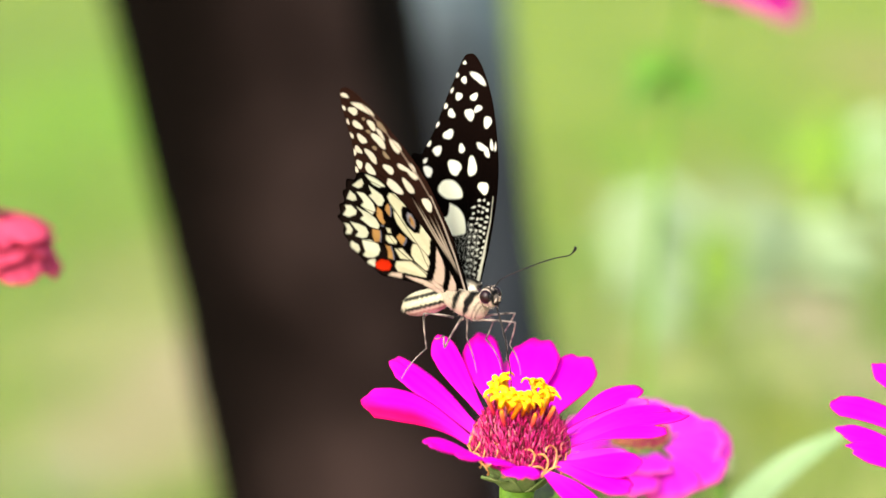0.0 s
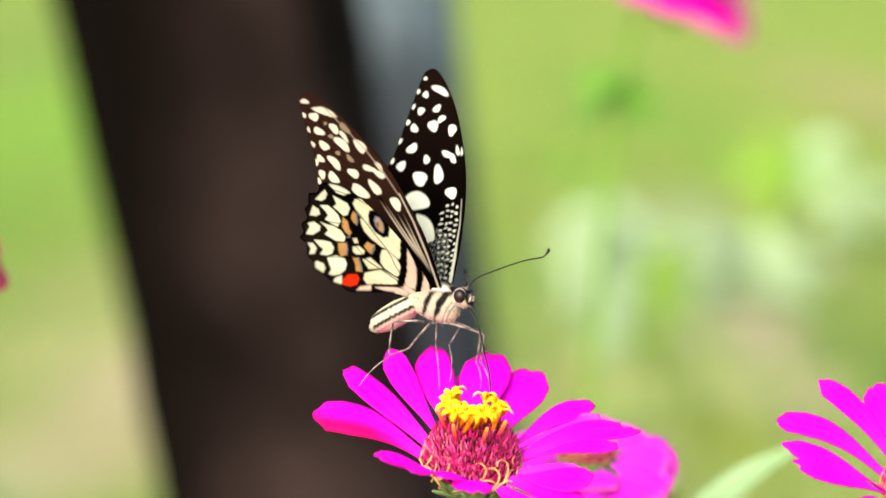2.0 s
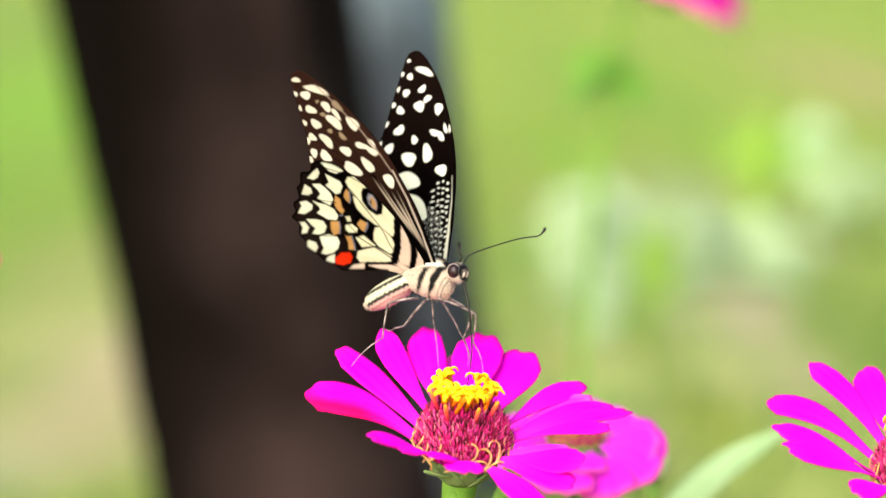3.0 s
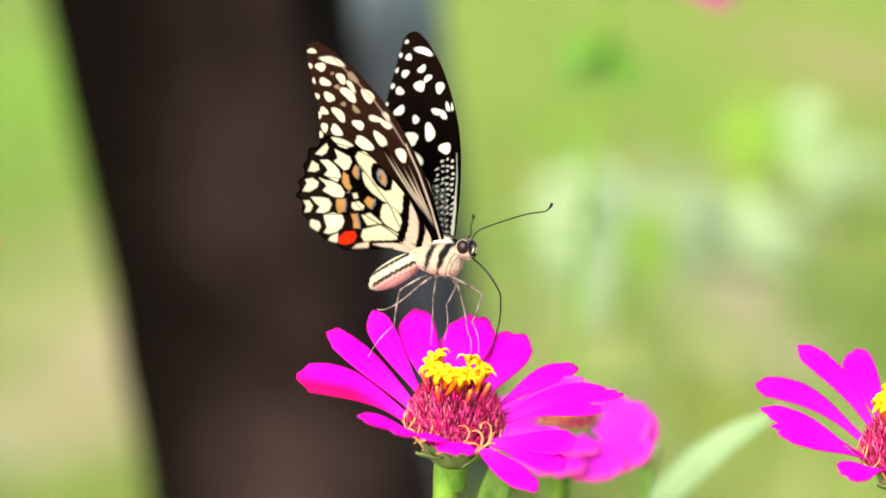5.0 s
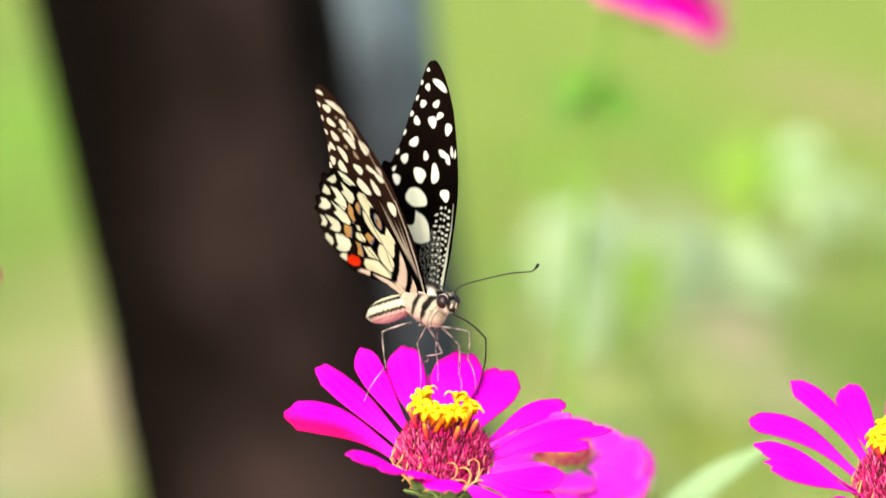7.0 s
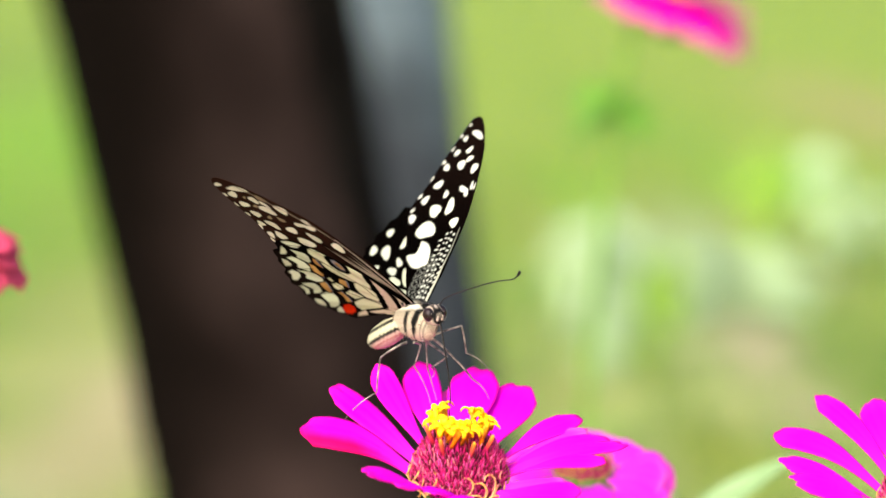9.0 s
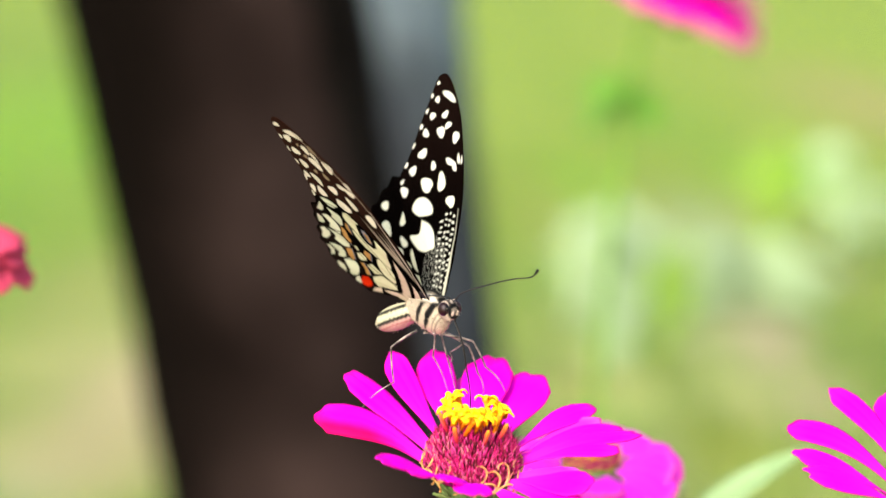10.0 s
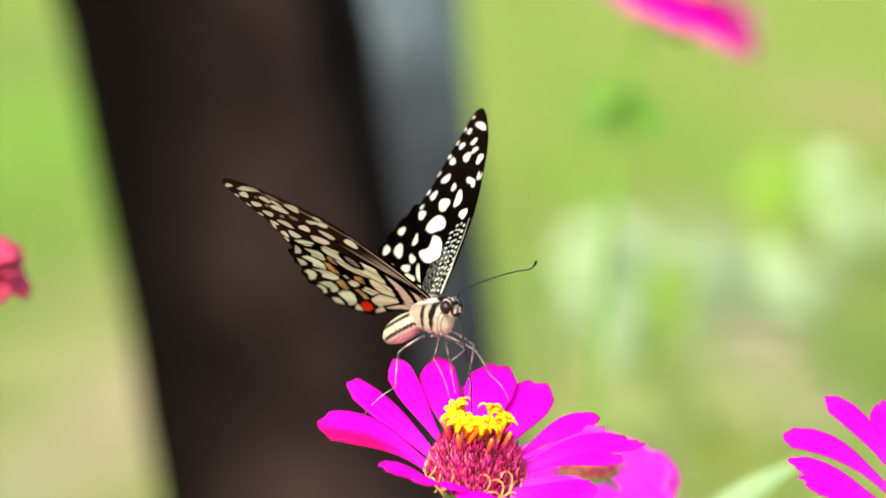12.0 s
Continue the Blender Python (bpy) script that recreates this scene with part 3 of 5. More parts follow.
SIDE_PETALS = [(149, 19.5, 34, 7.6, 0.15, 0.02), (128, 30.5, 34, 6.0, 0.06, 0.0), (104, 29, 32, 6.6, 0.05, 0.05), (-166, 20.5, 32.6, 5.0, 0.07, 0.0), (-159, 15.5, 31.4, 5.0, 0.06, 0.05), (-131, 3, 24.5, 6.0, 0.03, 0.0),
               (80, 26, 32, 7.6, 0.06, 0.0), (54, 22, 33, 7.6, 0.06, 0.03), (28, 16, 33, 7.6, 0.07, 0.0), (0, 12, 32, 7.6, 0.05, 0.0), (-30, 7, 30, 7.4, 0.03, 0.02), (-66, 0, 29, 7.4, 0.02, 0.0), (-98, 0, 28, 7.4, 0.0, 0.03)]
zinnia_side = make_zinnia((0.0985, 0.464), 0.7351, SIDE_PETALS, (10, -4, 0), "magenta zinnia with spread petals and a crimson disc", florets=((100, 12, 0),), drift=(-0.002, 0), seed=7)
BACK_PETALS = [(az, 16 * math.sin(radians(az)) - 9 + (az * 7 % 9) - 4, 20 + az % 3, 14, 0.12, 0.02 * (az % 2)) for az in (10, 49, 92, 135, 180, 219, 257, 292, 328)]
BACK_PETALS += [(az, 17 * math.sin(radians(az)) + (az * 5 % 7), 16.5 + az % 3, 11, 0.10, 0.0) for az in (30, 72, 115, 160, 200, 240, 274, 350)]
make_zinnia((0.0362, 0.545), 0.7232, BACK_PETALS, (10, 0, 0), "pink-magenta zinnia blooming low behind the main flower", tint=(0.9, 0.03, 0.82), seed=11, cone=0.14, disc_size=0.62, florets=((0, 16, 0),))
HIGH_PETALS = [(az, -9 - 22 * math.cos(radians(az)) + (az * 5 % 7) - 3, 43 + az % 2, 20, 0.2, 0.02) for az in (0, 26, 50, 77, 103, 128, 152, 181, 206, 231, 255, 283, 308, 334)]
HIGH_PETALS += [(az, 4 - 16 * math.cos(radians(az)), 39 + az % 3, 19, 0.14, 0.02) for az in (14, 48, 85, 120, 163, 200, 238, 275, 312, 345)]
HIGH_PETALS += [(az, 16 - 14 * math.cos(radians(az)), 35 + az % 3, 17, 0.10, 0.02) for az in (5, 42, 80, 118, 158, 197, 236, 276, 316)]
HIGH_PETALS += [(az, 26 - 12 * math.cos(radians(az)), 28 + az % 3, 14, 0.10, 0.02) for az in (20, 62, 100, 140, 178, 216, 256, 296, 338)]
# the darker under colour paints in the shade beneath these petals
zinnia_tall = make_zinnia((0.056, 1.27), 0.7905, HIGH_PETALS, (0, 8, 0), "tall magenta zinnia on a long green stem", tint=(0.84, 0.002, 0.42), drift=(0.071, 0), seed=13, axis=(0.14, 0, 1), rimmed=False, under=(0.62, 0.001, 0.26), thin=0.9, crook=-27)
RED_PETALS = [(az + 11 * row, el + (az * 5 % 7) - 3, length + az % 2, 13.5, 0.12, 0.02) for row, (el, length) in enumerate(((-9, 23.8), (-19, 24.8), (-29, 27))) for az in (0, 30, 58, 91, 118, 149, 183, 211, 240, 270, 299, 331)]
# a backlit sheen on the petal tops is put into the pale tint
zinnia_red = make_zinnia((-0.1240, 0.59), 0.7657, RED_PETALS, (0, 0, 0), "small rosy red zinnia with drooping petals", tint=(0.82, 0.085, 0.17), under=(0.5, 0.004, 0.03), rimmed=False, seed=17, axis=(0, 0, 1))


def loft(sections, seg, along=1.0):
    """A rounded body along x through (x, z, half width, half height): vertices, faces and normal angle."""
    s = bend(sections, 46)
    verts, faces, ang = [], [], []
    for x, zc, ry, rz in s:
        for k in range(seg):
            a = 2 * math.pi * k / seg
            verts.append((x, max(ry, 0.02) * math.cos(a), zc + max(rz, 0.02) * math.sin(a)))
            ang.append(a)
    for i in range(len(s) - 1):
        for k in range(seg):
            k2 = (k + 1) % seg
            faces.append([i * seg + k, (i + 1) * seg + k, (i + 1) * seg + k2, i * seg + k2])
    faces.append(list(range(seg)))
    faces.append(list(range((len(s) - 1) * seg, len(s) * seg))[::-1])
    return np.array(verts), faces, np.array(ang)


def leaf_blade(name, foot, tip, width, sag, mat, label, parent=None):
    p0, p1 = np.array(foot), np.array(tip)
    d = p1 - p0
    side = np.cross(d, (0, -0.55, 0.85))
    side /= np.linalg.norm(side)
    g = np.zeros((16, 9, 3))
    for i in range(16):
        s = i / 15
        w = width * 0.5 * max(0.03, math.sin(math.pi * s ** 0.8)) ** 0.8
        for j in range(9):
            c = j / 4 - 1
            g[i, j] = p0 + d * s + side * w * c + np.array([0, 0, sag * math.sin(math.pi * s) + 0.12 * w * abs(c) + 0.03 * w * math.sin(9 * s + 3 * c)])
    v, f = sheet(g, 0.0006)
    return put(name, mesh_of(name, v, f, mat), parent, label)


leaf_blade("leaf", (0.0450, 0.1560, 0.6700), (0.0900, 0.1640, 0.7075), 0.0092, 0.005, LEAF, "long pale green leaf", zinnia_main)
leaf_blade("leaf", (0.006, 0.03, 0.700), (0.0134, 0.034, 0.7316), 0.0065, 0.001, STEM, "green stem leaf", zinnia_main)


for foot, tip, wide in (((0.044, 0, 0.752), (0.022, -0.018, 0.740), 0.022), ((0.043, 0, 0.748), (0.054, -0.03, 0.728), 0.020), ((0.040, 0, 0.738), (0.018, 0.012, 0.722), 0.02), ((0.042, 0, 0.745), (0.062, 0.016, 0.738), 0.018)):
    leaf_blade("leaf", foot, tip, wide, 0.003, FRESH, "fresh green stem leaf", zinnia_tall)


def make_bud(at, height, r, label):
    thing = tagged(new("flower_bud"), label, "flower bud")
    thing.matrix_basis = pose(at[0], at[1], 0)
    v, f = tube(bend([(0, 0, -25), (4, 0, height / MM * 0.5), (0, 0, height / MM - r)], 24), np.linspace(2.0, 1.2, 24), 8)
    put("stem", mesh_of("stem", v, f, STEM, scale=MM), thing)
    v, f, _ = loft([(-r, 0, 0.5, 0.5), (-0.6 * r, 0, 0.8 * r, 0.8 * r), (0.1 * r, 0, r, r), (0.7 * r, 0, 0.75 * r, 0.75 * r), (1.1 * r, 0, 0.2, 0.2)], 16)
    put("bud", mesh_of("bud", v, f, BUD, scale=MM), thing, at=pose(0, 0, height, 0, -80, 0))
    for k in range(9):
        put("bract", BRACT_MESH, thing, at=pose(0, 0, height, 0, 0, 40 * k) @ pose(0.55 * r * MM, 0, -0.9 * r * MM, 0, 12, 0))
    return thing


make_bud((0.0595, 0.60), 0.7035, 3.6, "pale yellow-green flower bud on a thin stem")


def make_weed(at, height, spread, n, mat, size, seed, label, low=0.12):
    """A leafy plant on the lawn: a stalk and broad leaves, each a part of its own."""
    rng = random.Random(seed)
    thing = tagged(new("plant"), label, "plant", "leafy plants on the lawn")
    thing.matrix_basis = pose(at[0], at[1], -0.02)
    v, f = tube(bend([(0, 0, -0.02), (0.01, 0, height * 0.5), (-0.01, 0.01, height * 0.95)], 14), np.linspace(0.006, 0.003, 14), 7)
    put("stalk", mesh_of("stalk", v, f, mat), thing)
    for k in range(n):
        z = height * (low + (1 - low) * rng.random() ** 0.8)
        a = rng.choice((0, math.pi)) + rng.gauss(0, 0.55)
        r = spread * rng.uniform(0.5, 1.0)
        foot = (0.0, 0.0, z - 0.02)
        tip = (r * math.cos(a), r * math.sin(a), max(0.01, z - rng.uniform(0.0, 0.05)))
        leaf_blade("leaf", foot, tip, size * rng.uniform(0.7, 1.2), 0.02, mat, "", thing)
    return thing


for x, y, h, spread, n, mat, size, seed, label in (
        (0.335, 4.9, 0.24, 0.11, 38, MINT, 0.055, 1, "pale mint-green leafy plant on the lawn"), (0.40, 5.1, 0.19, 0.13, 17, MINT, 0.055, 2, "pale mint-green leafy plant on the lawn"),
        (0.325, 4.35, 0.16, 0.05, 12, MINT, 0.055, 4, "low mint-green leafy plant on the lawn"),
        (0.44, 4.6, 0.20, 0.055, 12, LIME, 0.05, 3, "yellow-green leafy plant on the lawn"), (0.82, 6.0, 0.27, 0.08, 12, LIME, 0.07, 5, "yellow-green leafy plant on the lawn"),
        (0.68, 5.2, 0.14, 0.2, 18, MINT, 0.055, 7, "pale mint-green leafy plant on the lawn"), (0.95, 5.6, 0.30, 0.13, 13, MINT, 0.055, 8, "pale mint-green leafy plant on the lawn")):
    make_weed((x, y), h, spread, n, mat, size, seed, label)


# ---- butterfly ----
DARK, BROWN = (0.0012, 0.0008, 0.0007), (0.024, 0.0098, 0.0066)
WHITE, CREAM, BEIGE = (0.66, 0.64, 0.54), (0.58, 0.55, 0.36), (0.54, 0.41, 0.31)
TAN, ORANGE, BLUE, RED = (0.25, 0.18, 0.11), (0.40, 0.21, 0.065), (0.13, 0.14, 0.19), (0.56, 0.022, 0.004)
# pale spots of the wings in the wing's plane, mm: forward, outward, half length, half width, turn
TOP_SPOTS_OUTER = [(-3.8, 36.8, 2.8, 0.95, 156), (-7.3, 36.0, 1.0, 0.9, 172), (-7.9, 32.7, 1.15, 1.0, 160), (-8.9, 29.2, 1.25, 1.0, 135), (-8.6, 25.1, 1.6, 1.3, 37), (-10.6, 21.6, 1.7, 1.2, 30), (-11.9, 17.3, 1.7, 1.2, 160)]
TOP_SPOTS_INNER = [(-3.9, 33.1, 1.2, 1.0, 19), (-2.4, 31.0, 1.2, 0.9, 37), (-4.2, 29.6, 1.9, 1.3, 140), (0.5, 28.8, 1.6, 1.25, 118), (2.7, 24.6, 1.3, 0.6, 118), (3.8, 24.4, 0.9, 0.35, 100),
                   (0.4, 23.9, 1.9, 0.8, 168), (1.9, 23.0, 1.4, 0.75, 132), (-4.6, 22.9, 1.2, 1.05, 150)]
TOP_SPOTS_BASE = [(-5.4, 19.1, 2.1, 1.35, 155), (-1.0, 19.9, 1.95, 1.3, 104), (2.8, 16.3, 1.5, 1.3, 160)]
MARGIN_DOTS = [(-8.0, 39.3, 0.6, 0.45, 160), (-9.3, 36.7, 0.65, 0.45, 80), (-9.9, 33.6, 0.65, 0.42, 78), (-10.6, 30.4, 0.75, 0.5, 76), (-11.9, 26.6, 0.9, 0.55, 60), (-13.2, 22.6, 0.9, 0.6, 56), (-13.1, 19.2, 0.8, 0.5, 70)]
LOW_SPOTS_OUTER = [(-4.1, 36.8, 2.9, 0.9, 152), (-7.7, 39.5, 1.0, 0.6, 164), (-7.2, 36.1, 1.2, 1.0, 24), (-7.6, 33.0, 1.25, 1.0, 150), (-8.0, 29.9, 1.35, 1.1, 115), (-10.5, 27.2, 1.0, 0.9, 92), (-7.4, 26.1, 1.8, 1.25, 121), (-11.7, 23.9, 1.15, 0.75, 59), (-9.3, 22.9, 1.6, 1.1, 112)]
LOW_SPOTS_INNER = [(-3.6, 29.7, 1.95, 1.25, 130), (-3.8, 33.1, 1.2, 1.1, 99), (-2.3, 31.3, 1.4, 0.7, 111), (0.6, 28.9, 1.85, 1.2, 115), (-3.9, 23.4, 1.3, 1.1, 125), (0.3, 24.1, 1.6, 0.8, 168), (2.2, 22.7, 1.6, 0.75, 130),
                   (2.9, 24.2, 1.2, 0.55, 111), (-4.1, 19.5, 2.4, 1.35, 139), (-0.2, 19.9, 2.0, 1.2, 103), (3.2, 16.1, 1.65, 1.15, 104)]
LOW_TAN = [(-1.1, 33.0, 1.4, 1.0, 129), (-3.3, 26.5, 1.1, 0.6, 123), (-5.3, 34.4, 0.5, 0.35, 13), (-5.4, 31.6, 0.65, 0.5, 155), (-5.5, 28.0, 0.65, 0.5, 155)]
LOW_STREAKS = [(1.5, 10.4, 5.4, 0.34, 106), (2.7, 8.4, 5.4, 0.3, 104), (3.6, 7.2, 5.0, 0.28, 97), (4.3, 6.6, 4.6, 0.24, 94)]
HIND_MARGIN = [[(-15.7, 18.9), (-13.8, 20.0), (-12.2, 20.7), (-12.2, 19.8), (-13.3, 18.8), (-14.5, 18.4)], [(-19.0, 15.6), (-17.0, 17.6), (-16.0, 16.7), (-16.2, 15.7), (-17.5, 15.3)],
               [(-21.9, 11.7), (-20.3, 13.1), (-20.4, 13.9), (-18.7, 14.0), (-17.7, 13.0), (-18.3, 12.1), (-20.4, 11.4)]]
HIND_MARGIN_LOW = [[(-23.0, 9.6), (-21.4, 9.5), (-21.1, 8.3), (-22.2, 7.2), (-23.5, 7.2), (-22.6, 8.3)], [(-23.6, 5.1), (-22.3, 5.5), (-20.9, 4.9), (-20.9, 3.9), (-22.4, 2.6), (-23.6, 2.5)], [(-20.7, 0.6), (-19.4, 1.5), (-17.6, 1.9), (-18.6, 0.1), (-20.3, -0.6)]]
HIND_CELLS = [[(-10.6, 21.8), (-9.6, 22.3), (-8.4, 21.7), (-6.9, 20.5), (-6.5, 19.5), (-8.3, 19.2), (-9.6, 19.9), (-10.0, 20.7)], [(-10.8, 19.2), (-9.8, 18.5), (-8.3, 17.3), (-8.2, 16.3), (-9.5, 15.0), (-10.7, 14.8), (-11.4, 15.9), (-12.1, 16.8), (-10.9, 17.4)],
              [(-15.1, 17.4), (-13.5, 17.2), (-12.6, 16.2), (-12.0, 15.0), (-12.0, 13.7), (-13.2, 12.7), (-14.2, 13.4), (-15.4, 14.4), (-14.2, 15.2), (-14.4, 16.1)]]
HIND_CELLS_LOW = [[(-17.0, 13.8), (-15.9, 13.2), (-14.3, 12.8), (-12.8, 11.6), (-12.6, 10.2), (-13.5, 9.2), (-15.2, 9.6), (-16.2, 10.4), (-17.2, 11.2), (-16.1, 11.8), (-16.2, 12.6)],
                  [(-20.5, 10.1), (-18.3, 9.9), (-16.7, 9.3), (-16.5, 8.2), (-17.8, 6.9), (-19.2, 6.6), (-20.7, 6.9), (-19.4, 7.9), (-20.1, 8.9)], [(-19.3, 6.0), (-16.9, 6.2), (-15.2, 5.5), (-15.2, 4.3), (-16.1, 3.2), (-17.9, 2.3), (-19.8, 2.1), (-20.7, 2.4), (-19.4, 3.5), (-19.4, 4.8)]]
HIND_ORANGE = [[(-11.0, 14.4), (-10.3, 13.5), (-10.6, 11.9), (-10.4, 11.1), (-11.2, 10.5), (-11.8, 11.3), (-12.0, 12.3), (-11.8, 13.1)], [(-8.3, 14.9), (-7.5, 15.5), (-7.2, 14.8), (-7.8, 13.4), (-8.5, 12.6), (-8.9, 13.2), (-9.0, 14.0)],
               [(-14.9, 9.0), (-13.0, 8.9), (-13.3, 7.6), (-14.1, 6.4), (-15.8, 6.0), (-15.7, 7.2)], [(-12.9, 5.7), (-11.5, 5.5), (-11.7, 4.5), (-12.1, 2.5), (-13.4, 2.7), (-13.0, 4.1)], [(-8.7, 7.9), (-7.5, 8.7), (-6.3, 7.8), (-6.8, 7.2), (-7.9, 6.1), (-8.4, 6.6)]]
HIND_BLUE = [[(-12.9, 8.9), (-13.2, 7.6), (-14.0, 6.3)], [(-11.3, 5.5), (-11.5, 4.5), (-12.0, 2.5)], [(-6.2, 7.9), (-6.5, 7.1), (-7.7, 6.1)], [(-7.1, 14.9), (-7.6, 13.4), (-8.3, 12.6)], [(-12.0, 10.1), (-11.3, 10.2)]]
HIND_DISC = [[(-6.9, 17.1), (-6.0, 17.9), (-4.2, 18.0), (-2.2, 16.9), (-0.8, 14.0), (0.6, 11.0), (1.5, 8.5), (0.7, 6.9), (-0.8, 4.9), (-1.6, 4.6), (-3.4, 6.8), (-4.6, 9.2), (-5.7, 12.8), (-6.7, 15.3)], [(-6.6, 13.8), (-6.0, 13.3), (-4.8, 9.7), (-3.5, 7.0), (-4.5, 7.4), (-6.3, 9.4), (-7.1, 11.1), (-7.0, 12.5)],
             [(-5.8, 5.3), (-4.8, 6.6), (-3.6, 6.7), (-2.1, 4.6), (-1.9, 2.4), (-2.8, 0.9), (-4.0, 1.0), (-5.9, 2.8), (-6.4, 4.1)]]
HIND_DISC_LOW = [[(-12.4, 0.7), (-11.4, 2.0), (-6.9, 2.5), (-5.2, 1.3), (-3.3, -0.3), (-4.3, -0.8), (-7.4, -0.8), (-12.2, -0.3)], [(-11.7, 7.8), (-10.1, 7.9), (-9.3, 6.9), (-9.9, 6.2), (-11.6, 6.4), (-12.0, 7.0)], [(-10.4, 5.0), (-8.5, 5.2), (-7.6, 4.1), (-6.7, 3.0), (-8.6, 2.9), (-10.1, 2.9), (-10.3, 3.9)], [(-10.7, 9.7), (-9.7, 9.7), (-9.9, 8.8), (-10.8, 8.7)]]
HIND_BASE = [[(1.5, 6.8), (2.0, 4.8), (1.8, 2.4), (0.4, -0.7), (-0.7, -2.2), (-2.0, -1.7), (-3.0, -0.8), (-1.5, 1.1), (-0.1, 3.8)], [(-3.9, -1.4), (-2.7, -1.1), (-0.9, -2.7), (-0.9, -3.9), (-2.2, -3.2)], [(-15.4, -1.6), (-14.2, -0.9), (-11.4, -0.7), (-11.5, -1.3), (-12.0, -2.1), (-14.7, -1.9)],
             [(-10.3, -1.2), (-6.3, -1.3), (-3.5, -2.1), (-1.7, -3.7), (-1.4, -4.4), (-3.7, -3.6), (-7.6, -2.3)], [(2.7, 5.4), (3.1, 4.2), (3.1, 1.8), (2.4, 0.6), (1.9, 0.9), (2.3, 3.3)], [(3.1, 0.8), (3.5, -1.1), (2.7, -2.6), (0.2, -4.8), (-1.2, -4.4), (0.7, -2.0)], [(4.3, 0.7), (4.9, -0.4), (4.6, -2.4), (3.2, -2.9)]]
HIND_TOP_ROW = [(-10.9, 12.3, 1.7, 1.4, 60), (-16.0, 9.8, 2.1, 1.5, 146), (-20.8, 10.3, 1.4, 1.1, 154), (-9.8, 7.5, 1.5, 0.8, 143), (-11.0, 5.6, 1.8, 0.9, 165), (-17.6, 14.3, 1.2, 1.0, 142), (-17.6, 5.4, 1.9, 1.4, 20), (-22.3, 5.2, 1.3, 1.1, 50)]
HIND_TOP_BASE = [(-8.6, 3.2, 2.3, 1.1, 162), (-4.6, 4.0, 3.2, 1.5, 145), (-3.6, 0.2, 3.4, 1.4, 159), (-12.5, 1.6, 2.2, 1.1, 0)]
FORE_EDGE = [(5.5, -3.2), (6.1, 0.4), (6.7, 8.8), (6.2, 17.0), (5.1, 22.8), (3.1, 28.4), (0.7, 33.5), (-2.6, 38.5), (-5.1, 40.9), (-6.8, 41.2), (-8.3, 40.2), (-9.5, 36.3), (-10.6, 31.7), (-11.6, 27.1), (-13.0, 23.2), (-14.0, 20.6), (-13.4, 17.8), (-9, 10), (-3, 1.5), (0.5, -3.6)]
HIND_EDGE = [(3.6, -4.2), (2.8, 1.5), (1.6, 6.4), (-2.6, 15.4), (-6.4, 20.1), (-9.6, 22.0), (-12.5, 22.1), (-14.6, 20.3), (-16.8, 20.2), (-18.0, 18.1), (-19.5, 17.1), (-20.2, 14.9), (-22.1, 13.9), (-22.4, 12.2), (-24.1, 10.9), (-23.2, 9.3), (-24.2, 7.2), (-23.4, 5.4), (-23.8, 4.0), (-22.1, 2.15), (-20.6, 0.35), (-19.0, -0.35), (-17.2, -1.75), (-13.5, -2.05), (-5.9, -2.9), (-0.6, -5.2)]


def spot(p, q, spec):
    """How far each point lies inside an oval with a slightly uneven edge (mm, positive inside)."""
    cx, cy, a, b, turn = spec
    cx += 0.3 * min(1.0, max(0.0, (cy - 18) / 8))
    t = radians(turn)
    x, y = (p - cx) * math.cos(t) + (q - cy) * math.sin(t), -(p - cx) * math.sin(t) + (q - cy) * math.cos(t)
    ang = np.arctan2(y / b, x / a)
    wob = 1 + 0.09 * np.sin(2 * ang + cx * 5) + 0.10 * np.sin(3 * ang + cy * 7)
    a, b = a * 0.89, b * 0.89
    return (1 - (np.abs(x / a) ** 2.1 + np.abs(y / b) ** 2.1) ** (1 / 2.1) / wob) * b


def region(p, q, corners):
    """Signed distance to a polygon, positive inside."""
    c = np.asarray(corners, dtype=float)
    best, inside = np.full(p.shape, 1e9), np.zeros(p.shape, dtype=bool)
    for (x0, y0), (x1, y1) in zip(c, np.roll(c, -1, axis=0)):
        u = np.clip(((p - x0) * (x1 - x0) + (q - y0) * (y1 - y0)) / ((x1 - x0) ** 2 + (y1 - y0) ** 2 + 1e-12), 0, 1)
        best = np.minimum(best, np.hypot(p - x0 - u * (x1 - x0), q - y0 - u * (y1 - y0)))
        inside ^= ((y0 > q) != (y1 > q)) & (p < (x1 - x0) * (q - y0) / (y1 - y0 + 1e-12) + x0)
    return np.where(inside, best, -best)


def rounded(corners):
    return bend(list(corners) + list(corners[:1]), 5 * len(corners))[:-1]


def vein(p, q, points, half):
    best = np.full(p.shape, 1e9)
    for (x0, y0), (x1, y1) in zip(points, points[1:]):
        u = np.clip(((p - x0) * (x1 - x0) + (q - y0) * (y1 - y0)) / ((x1 - x0) ** 2 + (y1 - y0) ** 2), 0, 1)
        best = np.minimum(best, np.hypot(p - x0 - u * (x1 - x0), q - y0 - u * (y1 - y0)))
    return half - best


def lay(col, inside, colour, soft=0.13, most=1.0):
    k = np.clip(inside / soft * 0.5 + 0.5, 0, 1)[:, None] * most
    col[:] = col * (1 - k) + np.array(colour) * k


